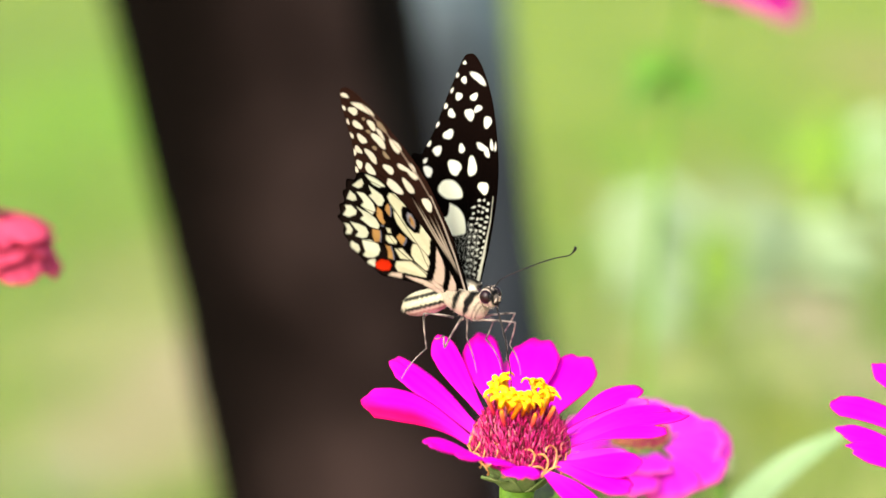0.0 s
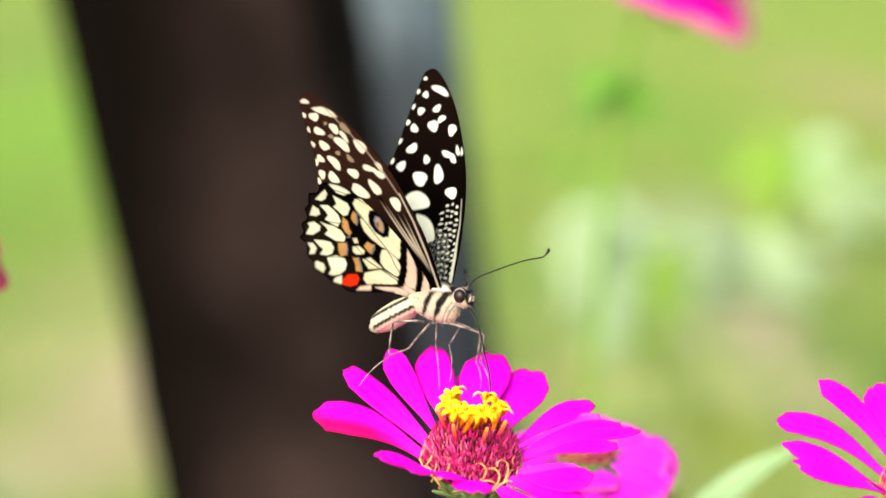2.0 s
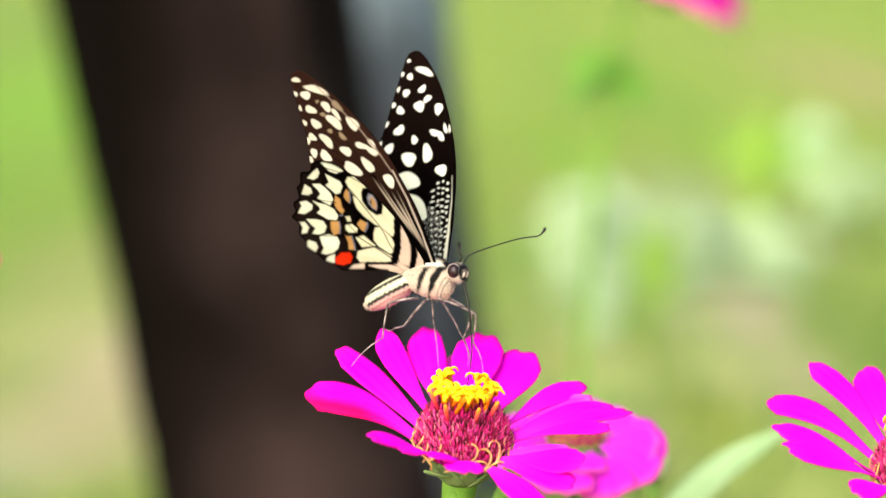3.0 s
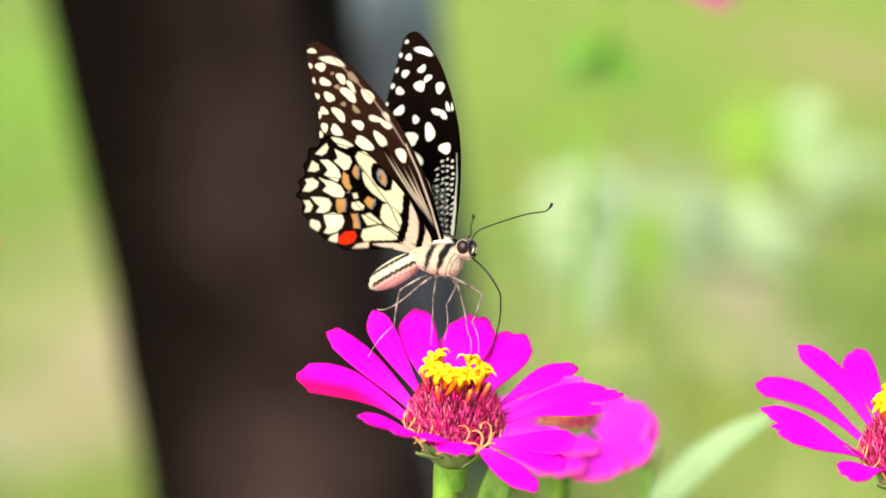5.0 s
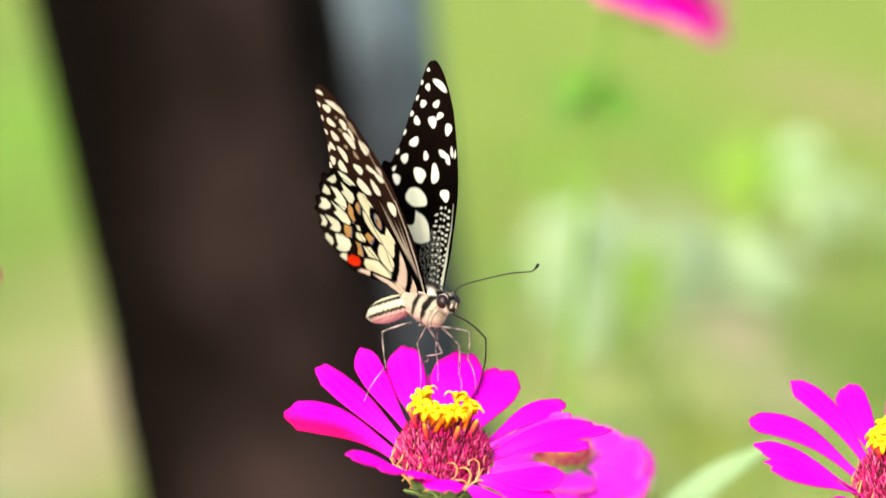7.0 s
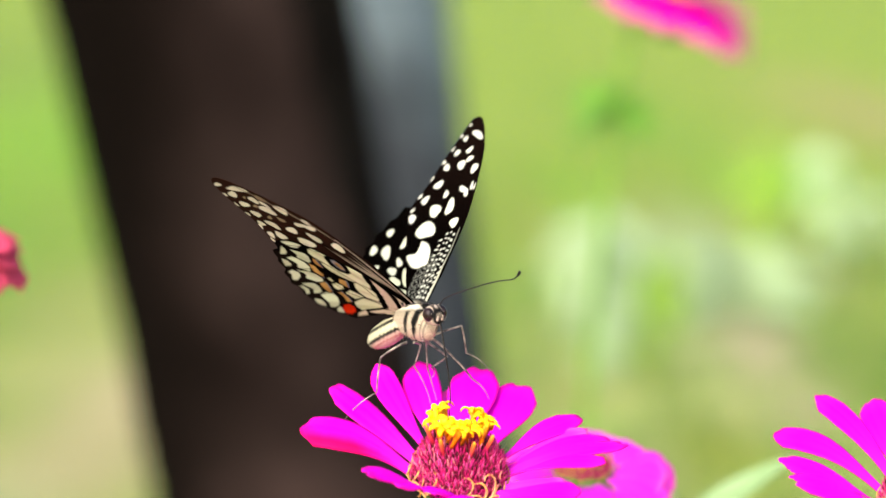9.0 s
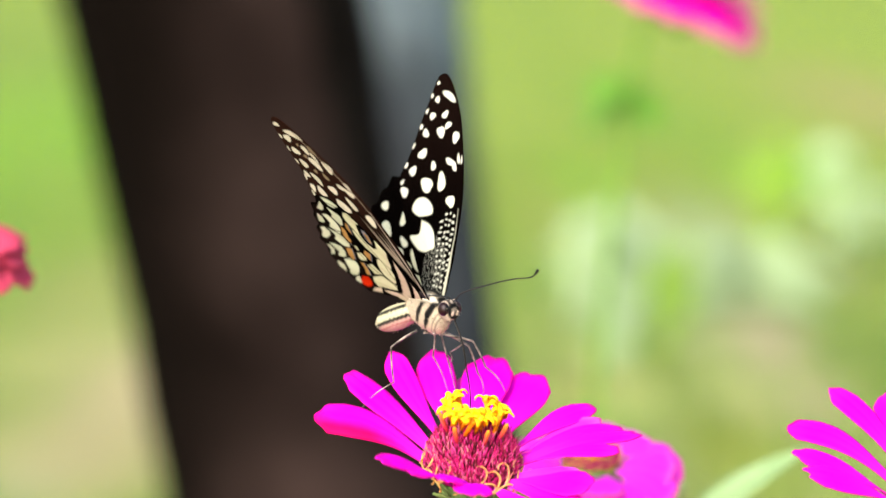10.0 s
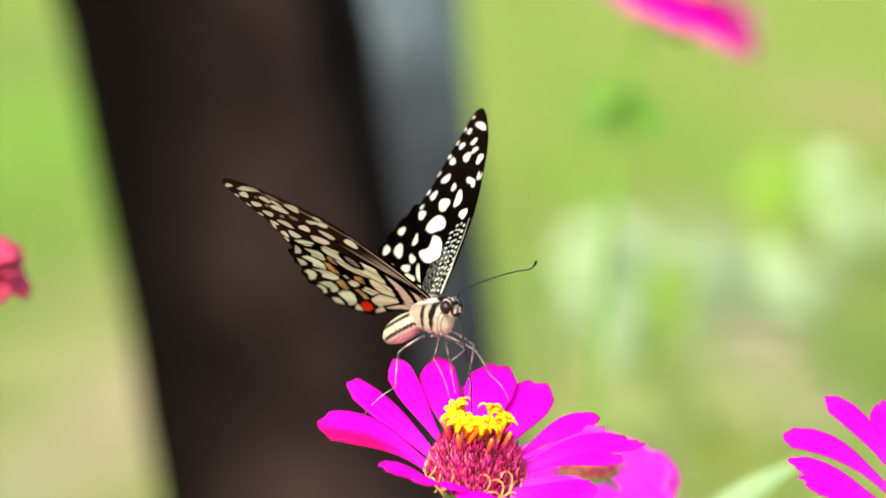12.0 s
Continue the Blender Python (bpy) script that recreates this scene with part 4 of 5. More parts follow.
def speckle(p, q):
    """The pale dusting in arched rows of dashes at the base of the forewing's upper side."""
    rng = random.Random(9)
    best = np.full(p.shape, -1.0)
    for row in range(13):
        q0 = 13.9 - 1.17 * row
        for k in range(4):
            x = 4.7 - 1.15 * k + rng.uniform(-0.2, 0.2) + 0.04 * row
            if x < 0.4 + 0.25 * max(0, 4 - row):
                continue
            y = q0 - 0.10 * (x - 3) ** 2 + rng.uniform(-0.2, 0.2)
            best = np.maximum(best, spot(p, q, (x, y, rng.uniform(0.28, 0.5), rng.uniform(0.17, 0.29), rng.uniform(-25, 25))))
    wp, wq = p + 0.3 * np.sin(q * 2.1), q + 0.4 * np.sin(p * 1.7 + q)
    fine = np.sin(wp * 15 + 2 * np.sin(wq * 4)) + 0.6 * np.sin(wq * 5 + 3 * np.sin(wp * 5)) - 1.26
    zone = np.minimum(np.minimum(p + 2.2, 3.4 - p + 0.12 * (8 - q)), np.minimum(9.5 - q - 0.5 * p, q + 2))
    return np.maximum(best, np.minimum(0.16 * fine, zone))


def paint_fore_top(p, q):
    col = np.tile(np.array(DARK), (len(p), 1))
    lay(col, q - 26, (0.006, 0.0029, 0.0022), 14.0)
    lay(col, speckle(p, q), (0.58, 0.58, 0.48), 0.14)
    lay(col, vein(p, q, [(5.0, -3), (5.6, 4), (5.85, 10), (5.5, 15)], 0.36 - 0.028 * np.clip(q, 0, 13)), (0.5, 0.49, 0.38), 0.2)
    for x, y, u, w, turn in TOP_SPOTS_OUTER + TOP_SPOTS_INNER + MARGIN_DOTS:
        lay(col, spot(p, q, (x, y, 0.82 * u, 0.82 * w, turn)), WHITE)
    for s in TOP_SPOTS_BASE:
        lay(col, spot(p, q, s), (0.74, 0.74, 0.56))
    lay(col, region(p, q, rounded([(-8.6, 14.9), (-7.6, 16.1), (-5.1, 16.5), (-2.9, 15.3), (-2.2, 13.8), (-3.8, 13.1), (-6.3, 12.9), (-8.3, 13.8)])), (0.76, 0.76, 0.57), 0.2)
    lay(col, region(p, q, rounded([(-5.0, 12.1), (-2.6, 11.5), (-0.8, 9.9), (0.1, 7.3), (-1.2, 6.5), (-2.9, 6.1), (-5.0, 6.6), (-7.8, 8.7), (-5.2, 9.4)])), (0.76, 0.76, 0.57), 0.2)
    return col


def paint_fore_low(p, q):
    col = np.tile(np.array(BROWN), (len(p), 1))
    lay(col, 14.5 - q - 0.25 * p, DARK, 8.0)
    for end in ((-8.2, 39.6), (-9.6, 35), (-10.4, 31.5), (-11.2, 28.5), (-12.3, 25.3), (-13.3, 21.5)):
        lay(col, vein(p, q, [(0.5, 17), end], 0.1), DARK, 0.12, 0.7)
    for s in LOW_SPOTS_OUTER + LOW_SPOTS_INNER + MARGIN_DOTS[1:]:
        lay(col, spot(p, q, s), (0.68, 0.61, 0.49))
    for s in LOW_TAN:
        lay(col, spot(p, q, s), TAN)
    for s in LOW_STREAKS:
        lay(col, spot(p, q, s), (0.36, 0.29, 0.22), 0.14)
    lay(col, vein(p, q, [(4.9, -3), (5.4, 4), (5.6, 12), (5.0, 18)], 0.2), (0.46, 0.37, 0.3), 0.16)
    lay(col, vein(p, q, [(4.6, 18), (3.6, 22.6), (1.8, 28), (-0.8, 33), (-3.6, 37.8)], 0.14), (0.30, 0.22, 0.17), 0.16)
    return col


def paint_hind_low(p, q):
    col = np.tile(np.array((0.009, 0.005, 0.004)), (len(p), 1))
    lay(col, p + 14, DARK, 6.0)
    for cell in HIND_MARGIN + HIND_MARGIN_LOW:
        lay(col, region(p, q, cell) + 0.05, (0.58, 0.56, 0.42), 0.18)
    for cell in HIND_CELLS + HIND_CELLS_LOW:
        lay(col, region(p, q, cell) + 0.1, (0.60, 0.60, 0.44), 0.18)
    for cell in HIND_DISC + HIND_DISC_LOW:
        lay(col, region(p, q, cell) + 0.08, CREAM, 0.22)
    for cell in HIND_ORANGE:
        lay(col, region(p, q, cell) + 0.05, ORANGE, 0.2)
    for line in HIND_BLUE:
        lay(col, vein(p, q, line, 0.13), BLUE, 0.2)
    for cell in HIND_BASE:
        lay(col, region(p, q, cell) + 0.06, BEIGE, 0.25)
    for half, line in ((0.62, [(1.9, 9.0), (0.8, 6.9), (-0.3, 4.6), (-1.6, 1.9), (-3.6, -0.7)]), (0.2, [(-3.6, -0.7), (-5.3, -1.2), (-10.5, -0.7)]), (0.48, [(1.9, 8.0), (2.4, 5.3), (2.5, 2.3), (1.9, 0.3), (-0.1, -2.7)]),
                       (0.16, [(-0.1, -2.7), (-1.1, -4.2)]), (0.2, [(3.9, 2.5), (4.1, 0.5), (3.2, -2.7), (1.9, -4.6)])):
        lay(col, vein(p, q, line, 1.25 * half + 0.07 * np.sin(p * 4 + q * 2.5)), DARK, 0.18)
    lay(col, region(p, q, [(-2.4, 15.1), (-0.9, 14.8), (-0.5, 13.1), (-0.9, 11.2), (-1.9, 9.7), (-3.1, 9.6), (-4.3, 10.9), (-4.8, 12.6), (-4.3, 14.2), (-3.4, 15.1)]) + 0.3, DARK, 0.2)
    lay(col, region(p, q, [(-2.7, 14.2), (-1.8, 13.8), (-1.5, 12.4), (-1.9, 11.1), (-2.8, 10.2), (-3.5, 10.7), (-4.0, 11.9), (-3.7, 13.3)]) - 0.16, (0.24, 0.23, 0.26), 0.3)
    lay(col, region(p, q, [(-2.5, 13.4), (-1.9, 12.7), (-2.1, 11.5), (-2.7, 10.6), (-3.3, 11.1), (-3.3, 12.2)]), ORANGE, 0.3)
    lay(col, spot(p, q, (-3.2, 12.2, 0.5, 0.3, 70)), (0.05, 0.03, 0.02), 0.3)
    lay(col, region(p, q, [(-18.1, 0.9), (-15.7, 2.1), (-13.5, 2.0), (-13.4, 1.0), (-14.7, -0.3), (-16.6, -0.6), (-18.3, -0.2)]), RED, 0.25)
    # black border outside the pale spots
    lay(col, np.minimum(0.42 - region(p, q, bend(HIND_EDGE + HIND_EDGE[:1], 170)[:-1]), -6 - p), DARK, 0.3)
    # veins
    for half, line in ((0.1, [(-6.7, 15.5), (-3.5, 7.0), (-2.6, -1.0)]), (0.13, [(-10.1, 5.4), (-6.9, 2.5), (-4.1, -0.2)]), (0.08, [(-13.4, 9.1), (-11.2, 8.3), (-9.8, 5.7)]), (0.08, [(-14.8, 5.9), (-12.4, 5.6), (-10.0, 6.0)]),
                       (0.09, [(-10.2, 20.6), (-6.2, 18.6), (-3.1, 16.5), (1.0, 9.2)]), (0.07, [(-22.5, 6.4), (-13, 5.6)]), (0.07, [(-21, 10.6), (-13.0, 9.0)]), (0.07, [(-17.4, 14.6), (-11.5, 13.0)])):
        lay(col, vein(p, q, line, half), DARK, 0.14)
    return col


def paint_hind_top(p, q):
    col = np.tile(np.array(DARK), (len(p), 1))
    for s in HIND_TOP_ROW:
        lay(col, spot(p, q, s), (0.62, 0.62, 0.47))
    for s in HIND_TOP_BASE:
        lay(col, spot(p, q, s), (0.60, 0.60, 0.42))
    lay(col, spot(p, q, (-15.8, 1.2, 2.0, 1.1, 5)), RED)
    return col


def wing_mesh(name, edge, side, paint_top, paint_low, step=0.125, z0=0.0):
    """A thin double-sided membrane cut to its outline; side -1 for the right wing, 1 for the left."""
    line = bend(list(edge) + [edge[0]], 170)[:-1]
    lo, hi = line.min(0) - step, line.max(0) + step
    nx, ny = int((hi[0] - lo[0]) / step) + 2, int((hi[1] - lo[1]) / step) + 2
    gp, gq = np.meshgrid(lo[0] + step * np.arange(nx), lo[1] + step * np.arange(ny))
    p, q = gp.ravel().copy(), gq.ravel().copy()
    dist = region(p, q, line)
    inside = (dist > 0).reshape(ny, nx)
    cell = inside[:-1, :-1] | inside[1:, :-1] | inside[:-1, 1:] | inside[1:, 1:]
    jj, ii = np.nonzero(cell)
    quads = np.stack([jj * nx + ii, jj * nx + ii + 1, (jj + 1) * nx + ii + 1, (jj + 1) * nx + ii], 1)
    used, quads = np.unique(quads, return_inverse=True)
    quads = quads.reshape(-1, 4)
    p, q, dist = p[used], q[used], dist[used]
    # points just outside move onto the outline
    out = np.nonzero(dist <= 0)[0]
    seg0, seg1 = line, np.roll(line, -1, axis=0)
    for k in out:
        d = seg1 - seg0
        u = np.clip(((p[k] - seg0[:, 0]) * d[:, 0] + (q[k] - seg0[:, 1]) * d[:, 1]) / (d ** 2).sum(1), 0, 1)
        pts = seg0 + d * u[:, None]
        b = np.argmin((pts[:, 0] - p[k]) ** 2 + (pts[:, 1] - q[k]) ** 2)
        p[k], q[k] = pts[b]
    ang = np.arctan2(q + 3, p - 3)
    z = z0 + 0.10 * np.sin(ang * 26) * np.clip(np.hypot(p - 3, q + 3) / 20, 0, 1) - 0.0009 * (q - 15) ** 2
    n = len(p)
    top = np.stack([p, side * q, z + 0.05], 1)
    low = np.stack([p, side * q, z - 0.05], 1)
    order = quads if side > 0 else quads[:, ::-1]
    # rim: edges that belong to one cell only
    e = np.concatenate([order[:, [k, (k + 1) % 4]] for k in range(4)])
    key = np.sort(e, axis=1)
    code = key[:, 0].astype(np.int64) * (n + 1) + key[:, 1]
    _, first, count = np.unique(code, return_index=True, return_counts=True)
    rim = e[first[count == 1]]
    faces = order.tolist() + (order[:, ::-1] + n).tolist() + [[b, a, a + n, b + n] for a, b in rim.tolist()]
    col = np.concatenate([paint_top(p, q), paint_low(p, q)])
    return mesh_of(name, np.concatenate([top, low]), faces, WING, col, MM)


def fuzz(points, normals, lean, rng, n, length, thick):
    """Short hairs standing off a furry body."""
    pieces, idx = [], rng.choice(len(points), n)
    for k in idx:
        d = normals[k] * 0.8 + np.array(lean) + rng.normal(0, 0.25, 3)
        d /= np.linalg.norm(d)
        ln = length * rng.uniform(0.5, 1.2)
        a = points[k] + rng.normal(0, 0.12, 3)
        pieces.append((tube([a - d * 0.2, a + d * ln * 0.6, a + d * ln + np.array([0, 0, -0.1])], [thick, thick * 0.7, thick * 0.2], 3), k))
    return pieces


def body_normals(verts, seg):
    g = verts.reshape(-1, seg, 3)
    n = np.cross(np.roll(g, -1, axis=1) - np.roll(g, 1, axis=1), np.gradient(g, axis=0))
    n /= np.linalg.norm(n, axis=2)[:, :, None] + 1e-9
    c = g.mean(1, keepdims=True)
    n *= np.sign(((g - c) * n).sum(2))[:, :, None]
    return n.reshape(-1, 3)


def paint_thorax(v):
    x, y, z = v.T
    s = x - 0.62 * (z + 2)
    col = np.tile(np.array((0.37, 0.30, 0.22)), (len(v), 1))
    lay(col, z - 0.3 + 0.2 * np.abs(y), (0.18, 0.155, 0.11), 1.4)
    pink = np.clip((-3.4 - z) / 1.8, 0, 1)[:, None] * 0.6
    col = col * (1 - pink) + np.array((0.44, 0.26, 0.22)) * pink
    taper = np.clip((z + 6.6) / 4.5, 0.3, 1.0) + 0.12 * np.sin(3 * z)
    for at, half in ((3.2, 0.75), (6.5, 0.92)):
        lay(col, np.minimum(half * taper - np.abs(s - at - 0.15 * np.sin(1.3 * z)), (0.2 if at < 4 else 1.9) - z), DARK, 0.2)
    for at, half in ((8.5, 0.13), (9.3, 0.12)):
        lay(col, half - np.abs(s - at), (0.09, 0.07, 0.06), 0.16)
    lay(col, np.minimum(z - 1.3, 0.5 - np.abs(np.abs(y) - 0.1)), DARK, 0.4)
    lay(col, np.minimum(z - 0.5, 0.42 - np.abs(np.abs(y) - 1.55)), (0.52, 0.47, 0.38), 0.25)
    lay(col, np.minimum(z - 0.3, 0.3 - np.abs(np.abs(y) - 2.25)), DARK, 0.25)
    return col


def paint_head(v):
    x, y, z = v.T
    col = np.tile(np.array((0.42, 0.335, 0.26)), (len(v), 1))
    lay(col, 0.34 - np.abs(x - 11.75 + 0.15 * z), DARK, 0.22)
    lay(col, np.minimum(0.28 - np.abs(np.abs(y) - 0.55), z), DARK, 0.22)
    lay(col, np.minimum(0.22 - np.abs(x - 8.7 - 0.25 * z), z + 0.6), DARK, 0.25)
    return col


def paint_abdomen(v):
    x, y, z = v.T
    rel = z / 2.2
    col = np.tile(np.array((0.43, 0.405, 0.27)), (len(v), 1))
    jag = 0.05 * np.sin(x * 5.2) + 0.03 * np.sin(x * 11)
    lay(col, -0.34 - rel, (0.45, 0.29, 0.24), 0.12)
    lay(col, 0.16 - np.abs(rel + 0.3 + jag), DARK, 0.09)
    lay(col, 0.06 - np.abs(rel + 0.78 + jag), (0.20, 0.02, 0.03), 0.1)
    lay(col, -0.86 - rel, (0.42, 0.25, 0.21), 0.12)
    lay(col, 0.2 - np.abs(rel - 0.66) + jag, DARK, 0.1)
    lay(col, rel - 0.8, (0.40, 0.36, 0.24), 0.12)
    lay(col, -10.9 - x, (0.44, 0.38, 0.28), 0.5)
    return col


def furry(name, sections, paint, seg, parent, label, hairs, length, lean):
    v, f, ang = loft(sections, seg)
    col = paint(v)
    nrm = body_normals(v, seg)
    rng = np.random.default_rng(len(name))
    verts, cols = v.tolist(), col.tolist()
    for (pv, pf), k in fuzz(v, nrm, lean, rng, hairs, length, 0.07):
        o = len(verts)
        verts.extend([list(q) for q in pv])
        f.extend([[i + o for i in q] for q in pf])
        cols.extend([col[k] * 1.0] * len(pv))
    return put(name, mesh_of(name, verts, f, FUR, np.array(cols), MM), parent, label)


butterfly = tagged(new("butterfly"), "black and cream spotted swallowtail butterfly feeding on a magenta zinnia", "butterfly")
furry("thorax", [(-2.6, -1.9, 0.8, 1.2), (-1.2, -1.8, 1.4, 2.3), (2.0, -1.8, 1.9, 3.6), (5.2, -1.9, 2.3, 4.1), (7.2, -2.1, 2.2, 3.8), (8.4, -2.2, 1.8, 2.9), (9.2, -2.2, 1.0, 1.7)], paint_thorax, 72, butterfly, "furry cream and pink thorax with black bands", 420, 0.36, (-0.5, 0, -0.1))
head = furry("head", [(8.3, -1.0, 1.2, 1.3), (9.2, -0.8, 1.75, 1.8), (10.4, -0.7, 1.9, 1.95), (11.4, -0.9, 1.5, 1.6), (12.1, -1.1, 0.8, 0.95)], paint_head, 56, butterfly, "cream head with black stripes", 200, 0.4, (0.3, 0, -0.2))
for side in (-1, 1):
    bm = bmesh.new()
    bmesh.ops.create_uvsphere(bm, u_segments=32, v_segments=20, radius=1.27 * MM)
    bmesh.ops.transform(bm, matrix=Matrix.Translation((10.5 * MM, side * 1.42 * MM, -0.4 * MM)) @ Matrix.Diagonal((1, 0.8, 1.06, 1)), verts=bm.verts)
    part("eye", bm, EYE_MAT, head, "glossy dark reddish-black compound eye")
    a = radians(44 if side > 0 else -54)
    h = 0.88 if side > 0 else 0.66
    pts = [(11.2, 0.7 * side, 1.2), (12.6, 1.8 * side, 0.6 + 2.6 * h), (11.2 + 8 * math.cos(a), 0.7 * side + 8 * math.sin(a), 5.6 * h), (11.2 + 11.6 * math.cos(a), 0.7 * side + 11.6 * math.sin(a), 6.6 * h), (11.2 + 14.3 * math.cos(a), 0.7 * side + 14.3 * math.sin(a), 7.0 * h), (11.2 + 15.4 * math.cos(a), 0.7 * side + 15.4 * math.sin(a), 8.0 * h), (11.2 + 15.7 * math.cos(a), 0.7 * side + 15.7 * math.sin(a), 8.8 * h)]
    line = bend(pts, 40)
    v, f = tube(line, [0.125 if i < 29 else 0.125 + 0.17 * math.sin((i - 29) / 11 * 2.6) for i in range(40)], 8)
    put("antenna", mesh_of("antenna", v, f, HORN, scale=MM), head, "thin dark antenna with a curved club")
    v, f = tube(bend([(11.2, 0.5 * side, -1.7), (12.1, 0.55 * side, -1.3), (12.5, 0.5 * side, -0.5)], 8), [0.34, 0.34, 0.33, 0.31, 0.28, 0.25, 0.2, 0.12], 8)
    put("palp", mesh_of("palp", v, f, PALP, scale=MM), head)
abdomen = furry("abdomen", [(0.8, 0, 1.3, 1.3), (-0.6, 0, 1.8, 1.9), (-4.0, -0.1, 2.15, 2.45), (-7.8, -0.1, 2.05, 2.4), (-10.5, -0.1, 1.55, 1.8), (-12.0, -0.2, 0.6, 0.7)], paint_abdomen, 64, butterfly, "cream abdomen with black lines and a pink underside", 300, 0.22, (-0.8, 0, 0))
WINGS = {}
for side, word in ((-1, "right"), (1, "left")):
    WINGS[side] = (put("forewing", wing_mesh("forewing", FORE_EDGE, side, paint_fore_top, paint_fore_low), butterfly, "dark forewing with cream spots"),
                   put("hindwing", wing_mesh("hindwing", HIND_EDGE, side, paint_hind_top, paint_hind_low, z0=-0.28), butterfly, "scalloped cream and black hindwing with a red spot and an eyespot"))


def segment(name, length, bow, r0, r1, label=""):
    line = bend([(0, 0, 0), (length * 0.35, 0, bow), (length * 0.7, 0, bow * 0.9), (length, 0, 0)], 16)
    v, f = tube(line, np.linspace(r0, r1, 16), 7)
    return put(name, mesh_of(name, v, f, LEG, scale=MM), butterfly, label)


LEGS = []


def make_leg(hip, thigh, shin, tarsus, knee, later_knee, foot_y, *steps):
    """hip in the butterfly's space and lengths in mm; the ways in which the knee points early and late; steps: seconds, the ankle's place, the claw's x and z (metres)."""
    LEGS.append((segment("thigh", thigh, 0.15, 0.27, 0.2), segment("shin", shin, 0.12, 0.2, 0.16, "thin pale leg"), segment("tarsus", tarsus, 0.45, 0.15, 0.08, "thin jointed foot"),
                 Vector(hip) * MM, thigh * MM, shin * MM, knee, later_knee, foot_y, np.array(steps)))


make_leg((2.4, -1.8, -5.7), 5.9, 6.9, 8.2, (-0.55, -0.55, 0.6), (-0.5, -0.65, 0.55), 0.4733,
         (0, -0.0097, 0.4734, 0.7575, -0.0146, 0.7513), (1, -0.0076, 0.4728, 0.7590, -0.0131, 0.7532), (2, -0.0068, 0.4731, 0.7589, -0.0133, 0.7522), (3, -0.0060, 0.4729, 0.7590, -0.0127, 0.7526), (5, -0.0022, 0.4729, 0.7582, -0.0073, 0.7515),
         (6, -0.0010, 0.4731, 0.7580, -0.0082, 0.7518), (7, -0.0029, 0.4731, 0.7573, -0.0059, 0.7523), (9, -0.0084, 0.4729, 0.7550, -0.0138, 0.7502), (10.5, -0.0061, 0.4732, 0.7549, -0.0115, 0.7504), (12, -0.0060, 0.4729, 0.7553, -0.0108, 0.7508))
make_leg((2.8, 1.0, -5.5), 8.2, 4.6, 3.7, (0.4, -0.7, -0.5), (0.7, 0.6, 0.1), 0.4838,
         (0, -0.0065, 0.4812, 0.7585, -0.0082, 0.7577), (1, -0.0056, 0.4805, 0.7576, -0.0073, 0.7567), (2, -0.0050, 0.4810, 0.7584, -0.0067, 0.7576), (3, -0.0036, 0.4809, 0.7595, -0.0053, 0.7586), (5, -0.0042, 0.4809, 0.7591, -0.0076, 0.7589),
         (6, 0.0050, 0.4811, 0.7575, 0.0045, 0.7563), (7, 0.0050, 0.4808, 0.7581, 0.0047, 0.7564), (9, 0.0021, 0.4806, 0.7585, 0.0023, 0.7554), (10.5, 0.0047, 0.4809, 0.7600, 0.0046, 0.7567), (12, 0.0045, 0.4806, 0.7591, 0.0046, 0.7556))
make_leg((4.3, -1.6, -5.9), 3.3, 5.4, 9.9, (-0.2, 0.6, 0.7), (0.1, 0.9, 0.45), 0.4795,
         (0, -0.0020, 0.4770, 0.7589, -0.0002, 0.7515), (1, 0.0018, 0.4763, 0.7603, 0.0027, 0.7483), (2, 0.0022, 0.4767, 0.7605, 0.0031, 0.7501), (3, 0.0037, 0.4766, 0.7616, 0.0049, 0.7515), (5, 0.0052, 0.4766, 0.7626, 0.0049, 0.7518),
         (6, 0.0061, 0.4768, 0.7590, 0.0048, 0.7518), (7, 0.0031, 0.4766, 0.7613, 0.0038, 0.7516), (9, -0.0013, 0.4765, 0.7595, 0.0019, 0.7515), (10.5, 0.0015, 0.4767, 0.7594, 0.0041, 0.7519), (12, 0.0012, 0.4765, 0.7603, 0.0044, 0.7520))
make_leg((5.0, 1.2, -5.8), 4.4, 5.0, 7.9, (0.4, 0.5, 0.3), (-0.5, 0.3, 0.5), 0.4805,
         (0, 0.0017, 0.4785, 0.7584, 0.0042, 0.7530), (1, 0.0048, 0.4777, 0.7587, 0.0051, 0.7509), (2, 0.0048, 0.4783, 0.7604, 0.0051, 0.7511), (3, 0.0093, 0.4782, 0.7585, 0.0117, 0.7508), (5, 0.0078, 0.4782, 0.7612, 0.0076, 0.7541),
         (6, 0.0096, 0.4785, 0.7598, 0.0084, 0.7547), (7, 0.0067, 0.4781, 0.7597, 0.0071, 0.7548), (9, 0.0013, 0.4778, 0.7588, 0.0032, 0.7518), (10.5, 0.0044, 0.4782, 0.7589, 0.0062, 0.7512), (12, 0.0042, 0.4778, 0.7601, 0.0057, 0.7522))
